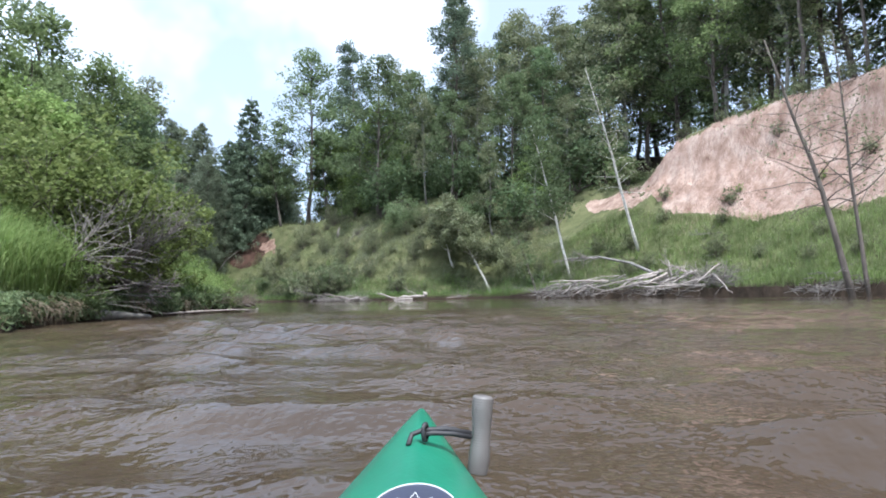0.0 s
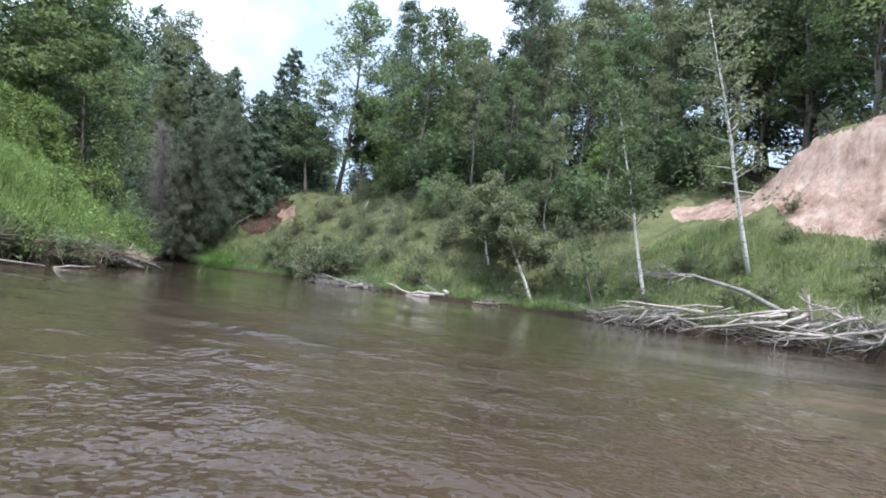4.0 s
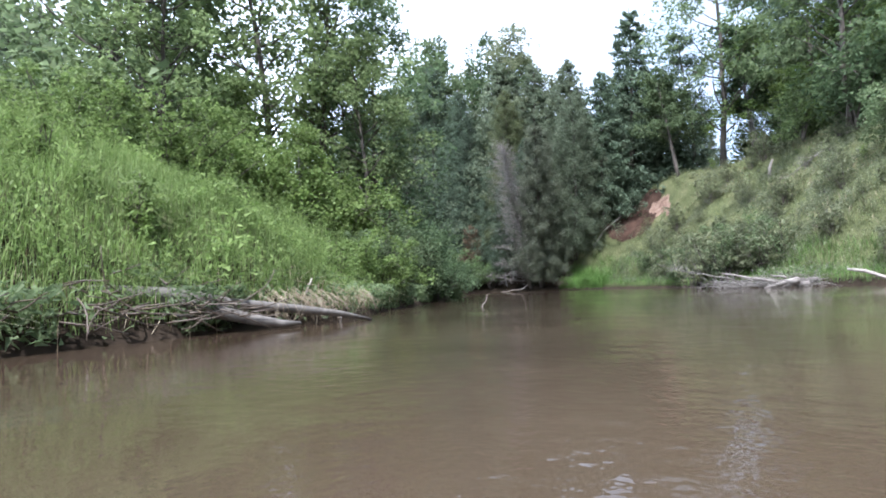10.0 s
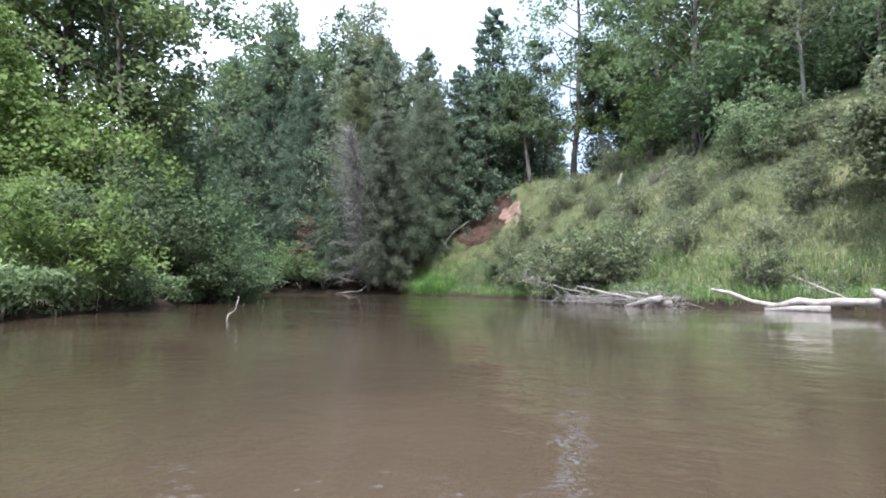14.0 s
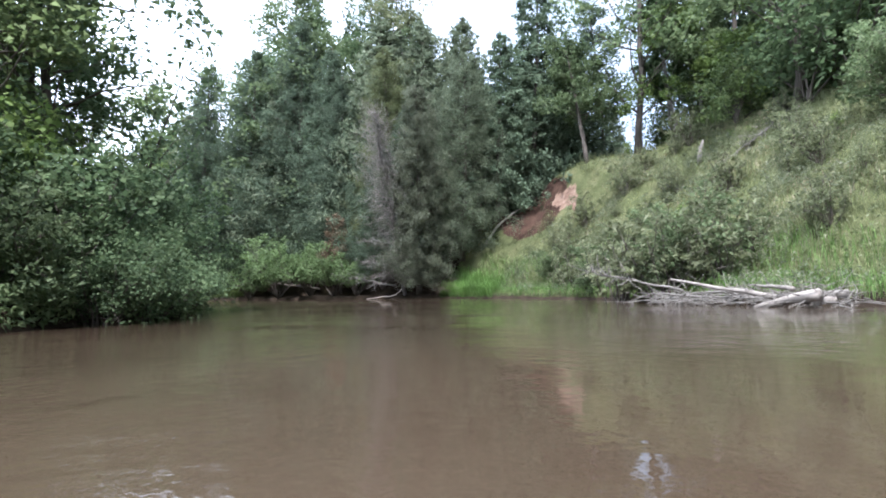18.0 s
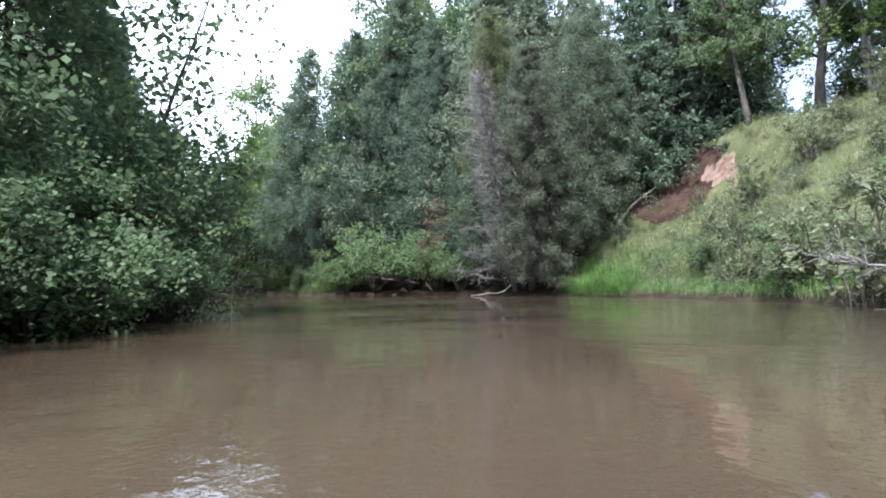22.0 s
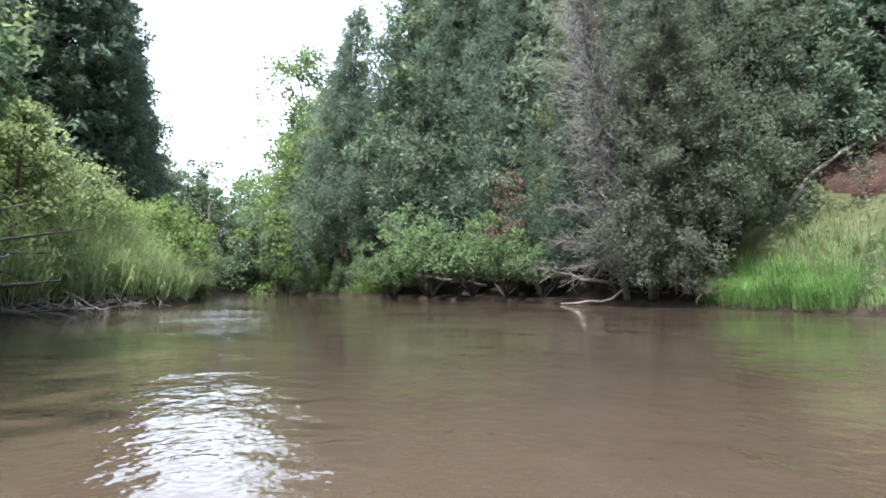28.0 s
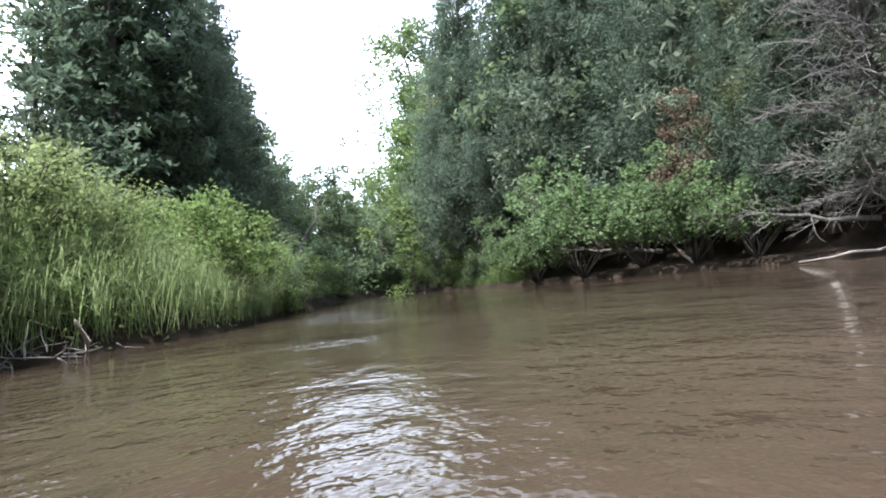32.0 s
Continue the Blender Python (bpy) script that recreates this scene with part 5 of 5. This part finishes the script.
tangle("root_wad", 68, [(-24.0, 53.0, 0.35), (-23.6, 53.1, 0.4)], 90, 0.8, WETWOOD, "tangled reddish roots hanging from the undercut bank", "roots", 0.35, 0.3, 0.016)

# ---- timber lying on the slope ----
stick("grey_branch", [(-22.4, 55.4, height(-22.4, 55.4) + 0.1), (-21.9, 56.3, height(-21.9, 56.3) + 0.3), (-21.2, 57.0, height(-21.2, 57.0) + 0.5), (-20.7, 57.9, height(-20.7, 57.9) + 0.5)], [0.08, 0.07, 0.05, 0.02], DEADWOOD, "bare grey forked branch lying on the earth scar", "branch")
stick("white_stump", [(-10.3, 54.6, height(-10.3, 54.6) - 0.1), (-10.25, 54.6, height(-10.3, 54.6) + 0.6), (-10.1, 54.7, height(-10.3, 54.6) + 1.1)], [0.11, 0.09, 0.04], DEADWOOD, "broken whitish stump on the grassy slope", "stump")
stick("fallen_log", [(-2.2, 62.0, height(-2.2, 62.0) + 0.3), (-4.0, 58.0, height(-4.0, 58.0) + 0.25), (-6.4, 54.0, height(-6.4, 54.0) + 0.2)], [0.14, 0.11, 0.05], DEADWOOD_WHITE, "long pale log fallen down the slope", "log")
snag("twiggy_branch", 69, (-6.4, 54.2, height(-6.4, 54.2) + 0.2), (-9.0, 52.4, height(-9.0, 52.4) + 0.4), 0.06, TWIG, "bare twiggy top of a fallen tree on the slope", "branch", 24, 1.0)
snag("bluff_branch", 70, (15.5, 30.6, height(15.5, 30.6) + 0.1), (14.2, 31.2, height(14.2, 31.2) + 0.3), 0.04, TWIG, "bare branch stuck in the sand face", "branch", 10, 0.7)

# ---- driftwood at the water's edge ----
drift = thing("driftwood_log", Matrix.Translation((-1.2, 37.5, 0)), "big bleached driftwood log with forked arms at the waterline", "log")
under(Tubes(9).add([(-0.18, 0.12, 0.52), (-0.06, 0.06, 0.46), (0.06, 0.0, 0.36), (0.02, 0.02, 0.24), (-0.3, 0.2, 0.25), (-0.75, 0.42, 0.24), (-1.15, 0.62, 0.20), (-1.5, 0.78, 0.24), (-1.8, 0.9, 0.14), (-2.2, 1.1, 0.03)], [0.05, 0.10, 0.12, 0.14, 0.085, 0.105, 0.09, 0.10, 0.085, 0.05]).make("stem", DEADWOOD_WHITE), drift)
under(Tubes(8).add([(-1.9, 1.0, 0.1), (-2.5, 1.3, 0.2), (-3.0, 1.45, 0.42), (-3.45, 1.55, 0.5)], [0.07, 0.06, 0.055, 0.04]).make("arm", DEADWOOD_WHITE), drift)
under(Tubes(7).add([(-0.9, 0.4, 0.06), (-1.6, 0.6, 0.05), (-2.2, 0.8, 0.0)], [0.10, 0.08, 0.04]).make("arm", DEADWOOD), drift)
snag("drift_branch", 71, (-1.6, 38.4, 0.25), (-2.8, 38.9, 0.9), 0.03, DEADWOOD_WHITE, "thin white branch standing in the grass behind driftwood", "branch", 5, 0.5)
snag("drift_branch", 72, (0.2, 37.7, 0.08), (2.3, 37.9, 0.3), 0.035, DEADWOOD, "pale branched stick lying along the shore", "branch", 12, 0.7, "", 0.1, 0.0)
for k, (ax, ay, bx, by, rr) in enumerate(((-5.6, 38.6, -8.4, 40.2, 0.10), (-5.4, 38.9, -7.6, 39.4, 0.12), (-6.2, 38.5, -7.0, 39.9, 0.07), (-6.0, 39.2, -8.8, 40.6, 0.06), (-5.8, 38.3, -6.8, 38.7, 0.16), (-7.0, 39.3, -9.8, 41.8, 0.05))):
    stick("drift_stick", wander(np.random.default_rng(80 + k), (ax, ay, 0.12 + 0.1 * (k % 3)), (bx - ax, by - ay, 0.02), math.hypot(bx - ax, by - ay), 6, 0.07), np.linspace(rr * 0.7, rr * 0.25, 7), TWIG if k % 2 else DEADWOOD,
          "weathered grey stick in the heap at the water's edge", "stick", "drift heap")
tangle("twig_heap", 73, [(-6.0, 38.9, 0.05), (-7.2, 39.6, 0.05), (-8.4, 40.6, 0.05)], 460, 0.8, TWIG, "heap of fine grey twigs along the shore", "twigs", 0.42, 0.10, 0.010)
snag("shore_brush", 74, (-8.6, 41.4, 0.3), (-11.2, 41.4, 0.9), 0.035, TWIG, "bare brushy branch leaning over the water", "branch", 20, 0.8)
again(B3, -10.6, 42.9, 10, 1.5)
again(B3, -9.2, 42.2, 70, 1.7)
again(B3, -8.0, 42.4, 130, 1.3)
again(B1, -8.8, 43.4, 30, 1.05)
again(B3, -3.4, 40.4, 30, 1.1)
again(B3, -14.4, 48.6, 30, 1.2)
again(B3, -12.2, 46.6, 200, 1.3)

# ---- log jam ----
rj = np.random.default_rng(90)
for k in range(52):
    s_ = rj.uniform(0, 1) ** 1.3
    a_ = np.array([12.7 - 6.0 * s_, 25.4 + 7.0 * s_, 0.35 + rj.uniform(0.05, 1.35) * (1 - 0.65 * s_)])
    l_j = rj.uniform(1.2, 3.8)
    a_j = 2.43 + rj.normal(0, 0.72) + (1.1 if k % 5 == 0 else 0)
    dj = np.array([math.cos(a_j), math.sin(a_j), 0])
    b_ = a_ + dj * l_j
    b_[2] = rj.uniform(0.0, 0.35 if k % 3 else 0.9)
    p_j = np.linspace(a_, b_, 6) + rj.normal(0, 0.03, (6, 3))
    stick("jam_log", p_j, np.linspace(rj.uniform(0.025, 0.085), 0.015, 6), (DEADWOOD_WHITE, TWIG, DEADWOOD)[k % 3], "bleached barkless log in the jam on the shore", "log", "log jam")
tangle("jam_twigs", 91, [(12.6, 25.4, 0.35), (11.9, 26.2, 0.3), (10.6, 27.2, 0.1), (9.2, 28.6, 0.15), (8.0, 30.0, 0.1), (7.0, 31.2, 0.05), (6.0, 32.6, 0.05)], 420, 1.3, TWIG, "tangle of grey twigs filling the log jam", "twigs", 0.55, 0.35, 0.015)
snag("uprooted_tree", 120, (12.9, 25.3, 0.3), (10.9, 27.6, 1.7), 0.10, DEADWOOD, "uprooted grey tree lying across the jam with broken roots", "dead tree", 46, 1.3, "", 0.0, 0.0)
tangle("root_plate", 121, [(12.9, 25.4, 0.5), (12.6, 25.8, 0.7)], 120, 0.8, TWIG, "bristling root plate of the uprooted tree", "roots", 0.25, 0.4, 0.016)
stick("arching_log", [(12.2, 26.2, 0.15), (11.0, 27.6, 0.9), (9.8, 29.0, 1.75), (8.4, 30.2, 2.2), (7.0, 31.2, 2.15)], [0.12, 0.10, 0.08, 0.05, 0.02], BARK_GREY, "dead grey trunk arching over the log jam", "log")
snag("bare_branch", 92, (8.6, 30.1, 2.15), (6.4, 31.6, 2.1), 0.05, TWIG, "bare twiggy end of the arching dead trunk", "branch", 26, 1.0, "", 0.1, -0.05)
stick("broken_stub", [(11.4, 27.6, 0.5), (11.3, 27.7, 1.3), (11.25, 27.75, 1.8)], [0.08, 0.06, 0.03], DEADWOOD, "upright broken white stub beside the log jam", "stump")
tangle("root_heap", 93, [(13.6, 20.4, 0.15), (13.7, 19.8, 0.2), (13.9, 19.2, 0.2)], 120, 0.7, TWIG, "heap of grey roots round the waterside tree", "roots", 0.35, 0.28, 0.016)

# ---- the meadow bank: roots, sticks, floating wood ----
stick("floating_log", [(-5.62, 16.7, 0.0), (-5.7, 17.1, 0.035), (-5.85, 17.6, 0.03), (-6.0, 18.1, 0.05)], [0.010, 0.018, 0.017, 0.012], DEADWOOD_WHITE, "slim pale log floating near the meadow bank", "log")
stick("floating_log", [(-7.3, 13.2, 0.02), (-6.4, 14.6, 0.06), (-5.9, 15.6, 0.06), (-5.5, 16.4, 0.02)], [0.018, 0.024, 0.021, 0.012], DEADWOOD_WHITE, "long pale pole half afloat off the bank", "log")
stick("bank_log", [(-8.2, 9.0, 0.35), (-7.4, 10.0, 0.22), (-6.9, 10.9, 0.12), (-6.3, 12.0, 0.02)], [0.17, 0.16, 0.13, 0.05], BARK_GREY, "thick grey log slid from the bank into the water", "log")
stick("fallen_log", [(-8.35, 18.9, 0.5), (-7.95, 19.7, 0.48), (-7.80, 20.4, 0.43), (-7.72, 21.1, 0.31), (-7.70, 21.9, 0.21), (-7.66, 22.5, 0.12), (-7.68, 23.0, 0.01)], [0.09, 0.10, 0.10, 0.065, 0.055, 0.04, 0.02], TWIG, "grey fallen trunk along the foot of the bank", "log")
stick("root_fork", [(-7.84, 20.3, 0.42), (-7.66, 20.75, 0.26), (-7.54, 21.2, 0.13), (-7.46, 21.5, 0.06), (-7.44, 21.75, 0.05)], [0.085, 0.08, 0.065, 0.05, 0.02], TWIG, "short grey root fork touching the water", "root")
stick("white_stick", [(-8.3, 22.2, 0.05), (-8.38, 22.35, 0.3), (-8.36, 22.5, 0.62)], [0.022, 0.022, 0.014], DEADWOOD_WHITE, "thin white stick poking up by the bank", "stick")
stick("white_stick", [(-8.0, 22.7, -0.05), (-8.02, 22.75, 0.1), (-7.95, 22.8, 0.2)], [0.014, 0.013, 0.008], DEADWOOD_WHITE, "short white stick at the waterline", "stick")
stick("bent_stick", [(-8.62, 26.45, -0.05), (-8.64, 26.5, 0.06), (-8.60, 26.56, 0.11), (-8.58, 26.58, 0.26)], [0.008, 0.009, 0.008, 0.005], DEADWOOD_WHITE, "bent white stick standing in the river", "stick")
stick("short_stick", [(-10.1, 25.0, -0.05), (-10.1, 25.02, 0.14)], [0.018, 0.014], DEADWOOD_WHITE, "stub of a white stick near the bank", "stick")
stick("forked_stick", [(-26.2, 38.2, -0.05), (-26.1, 38.25, 0.2), (-25.9, 38.2, 0.42)], [0.03, 0.026, 0.012], DEADWOOD_WHITE, "pale forked stick at the grassy bank", "stick")
tangle("bank_roots", 94, [(-7.0, 18.2, 0.15), (-7.2, 19.4, 0.2), (-7.6, 20.6, 0.15), (-6.9, 17.0, 0.2)], 220, 0.7, WETWOOD, "dark roots and dead stems under the cut bank", "roots", 0.35, 0.16, 0.009)
tangle("bank_brush", 95, [(-7.2, 10.8, 0.25), (-7.4, 12.0, 0.3), (-7.6, 13.4, 0.25)], 150, 1.2, TWIG, "bare grey brush hanging over the bank", "brush", 0.45, 0.5, 0.013)
snag("dead_bush", 99, (-7.3, 10.6, 0.4), (-5.9, 12.2, 1.9), 0.035, TWIG, "bare grey branches fanning over the river from the bush", "branch", 46, 1.7)
snag("dead_bush", 101, (-7.0, 9.4, 0.4), (-6.3, 11.0, 2.4), 0.03, TWIG, "long bare grey branches rising out of the bush", "branch", 26, 1.7)
snag("dead_bush", 100, (-7.4, 12.4, 0.4), (-6.2, 12.6, 0.7), 0.04, DEADWOOD, "bleached dead limb drooping to the water", "branch", 24, 0.9, "", 0.2, -0.15)
snag("dead_bush", 96, (-7.6, 11.6, 0.4), (-7.0, 14.4, 3.0), 0.05, TWIG, "dead grey branches arching through the bank bush", "branch", 40, 1.5)
tangle("point_roots", 97, [(-18.6, 34.1, 0.2), (-19.6, 34.5, 0.25), (-20.8, 34.9, 0.3)], 220, 0.9, WETWOOD, "dark matted roots on the undercut point", "roots", 0.6, 0.4, 0.015)
tangle("shore_sticks", 98, [(-24.0, 35.9, 0.03), (-25.5, 36.7, 0.03), (-27.0, 37.4, 0.03)], 120, 0.55, TWIG, "scattered grey sticks along the muddy shore", "sticks", 0.4, 0.05, 0.009)
for k, (x_, y_, z_, s_) in enumerate(((-15.9, 33.0, 0.0, 0.28), (-17.0, 33.7, 0.0, 0.5), (-14.9, 31.3, 0.1, 0.4))):
    c_ = copy_thing(N1, pose(x_, y_, z_, 0, 0, 70 * k))
    c_.scale = (s_, s_, s_)


# ---- kayak ----
def plastic(name, col, rough):
    m, n, l, p = material(name)
    t = noise_node(n, l, 9.0, 5.0, 0.6)
    r = ramp(n, [(0.3, tuple(c * 0.82 for c in col)), (0.7, tuple(min(1, c * 1.12) for c in col))])
    l.new(t.outputs["Fac"], r.inputs["Fac"])
    l.new(r.outputs["Color"], p.inputs["Base Color"])
    p.inputs["Roughness"].default_value = rough
    f = noise_node(n, l, 140.0, 3.0, 0.6)
    bump(n, l, p, f.outputs["Fac"], 0.15, 0.002)
    return m


KGREEN, KBLACK = plastic("green_polyethylene", (0.012, 0.150, 0.090), 0.30), plastic("black_cord", (0.018, 0.018, 0.02), 0.6)
KGREY, KNAVY, KWHITE = plastic("grey_grip", (0.125, 0.115, 0.108), 0.5), plastic("navy_print", (0.03, 0.035, 0.06), 0.45), plastic("white_print", (0.5, 0.52, 0.52), 0.45)
kayak = thing("kayak", Matrix.Translation((-0.045, 0.95, 0)), "green plastic kayak afloat with a peaked bow deck", "kayak")


def kayak_half(y):
    u = min(max(-y / 3.05, 0.0), 1.0)
    return 0.006 + 0.31 * max(math.sin(math.pi * u), 0) ** 1.12


def kayak_ridge(y):
    return np.interp(-y, [0, 0.06, 0.4, 0.95, 1.3, 2.2, 3.05], [0.182, 0.187, 0.185, 0.215, 0.225, 0.20, 0.19])


ky = [0, -0.012, -0.04, -0.1, -0.2, -0.3, -0.42, -0.55, -0.7, -0.9, -1.1, -1.5, -1.9, -2.3, -2.6, -2.8, -2.95, -3.03, -3.05]
kv, kf = [], []
for y_ in ky:
    w_, r_ = kayak_half(y_), kayak_ridge(y_)
    dk = min(0.045, w_ * 0.45)
    prof = [(0, r_), (w_ * 0.12, r_ - dk * 0.06), (w_ * 0.6, r_ - dk * 0.5), (w_ * 0.93, r_ - dk), (w_, r_ - dk - 0.012), (w_ * 0.96, r_ - dk - 0.03), (w_ * 0.8, 0.02), (w_ * 0.45, -0.06), (0, -0.09 * min(1, -y_ * 6) + 0.02)]
    ring = prof + [(-a, b) for a, b in prof[-2:0:-1]]
    kv += [(a, y_, b) for a, b in ring]
kn = 16
for i in range(len(ky) - 1):
    for j in range(kn):
        kf.append((i * kn + j, i * kn + (j + 1) % kn, (i + 1) * kn + (j + 1) % kn, (i + 1) * kn + j))
kf += [tuple(range(kn - 1, -1, -1)), tuple((len(ky) - 1) * kn + j for j in range(kn))]
under(mesh_object("hull", kv, kf, KGREEN, smooth=True), kayak, "glossy green moulded hull with a centre crease")
ang = np.linspace(0, 2 * np.pi, 33)
under(Tubes(6).add([(0.26 * math.cos(a), -1.6 + 0.45 * math.sin(a), 0.245) for a in ang], np.full(33, 0.016)).make("cockpit_rim", KBLACK), kayak)


def disc(cx_, cy_, z, rx, ry, n=40):
    return [(cx_ + rx * math.cos(a), cy_ + ry * math.sin(a), z) for a in np.linspace(0, 2 * np.pi, n, endpoint=False)]


emblem = under(mesh_object("emblem", disc(0.012, -0.495, 0.1945, 0.040, 0.083), [tuple(range(40))], KNAVY), kayak, "dark oval deck print with a white flower outline")
under(Tubes(5).add(disc(0.012, -0.495, 0.195, 0.040, 0.083) + disc(0.012, -0.495, 0.195, 0.040, 0.083)[:1], np.full(41, 0.0008)).make("rim", KWHITE), emblem)
for a_ in (-62, -30, 0, 30, 62):
    ca, sa = math.sin(radians(a_)), math.cos(radians(a_))
    c0 = np.array([0.012, -0.498, 0.1955])
    ln = 0.062 - 0.0002 * abs(a_)
    tip = c0 + np.array([ca * ln * 0.55, sa * ln, 0])
    side = np.array([sa, -ca, 0]) * 0.008
    under(Tubes(4).add([c0, (c0 + tip) / 2 + side, tip, (c0 + tip) / 2 - side, c0], np.full(5, 0.0007)).make("petal", KWHITE), emblem)
KO = np.array([0.045, -0.95, 0])
under(Tubes(8).add([KO + p for p in np.array([(-0.052, 0.708, 0.186), (-0.048, 0.722, 0.195), (-0.034, 0.728, 0.199), (-0.004, 0.735, 0.198), (0.028, 0.742, 0.190)])], np.full(5, 0.0034)).make("cord", KBLACK), kayak, "black elastic carry cord")
under(Tubes(8).add([KO + p for p in np.array([(-0.036, 0.722, 0.194), (-0.022, 0.724, 0.196), (0.004, 0.730, 0.193), (0.028, 0.738, 0.186)])], np.full(4, 0.0032)).make("cord", KBLACK), kayak)
under(Tubes(8).add([KO + np.array((-0.031 + 0.002 * math.sin(a), 0.724 + 0.006 * math.sin(a), 0.197 + 0.010 * math.cos(a))) for a in np.linspace(0, 2 * np.pi, 15)], np.full(15, 0.0032)).make("knot", KBLACK), kayak)
us = np.linspace(0, 1, 90)
grip = np.array([(0.035, 0.748, 0.138)]) + us[:, None] * np.array([(0.0120, 0.004, 0.098)]) + np.stack([0.001 * np.sin(us * 5), 0 * us, 0 * us], 1)
gr = 0.0132 + 0.00035 * np.sin(us * 190) * (us > 0.35) + 0.0009 * np.sin(us * 9)
gr[-3:] = 0.0132, 0.0126, 0.0105
under(Tubes(14).add([KO + p for p in grip], gr).make("toggle", KGREY), kayak, "grey ribbed carry toggle")
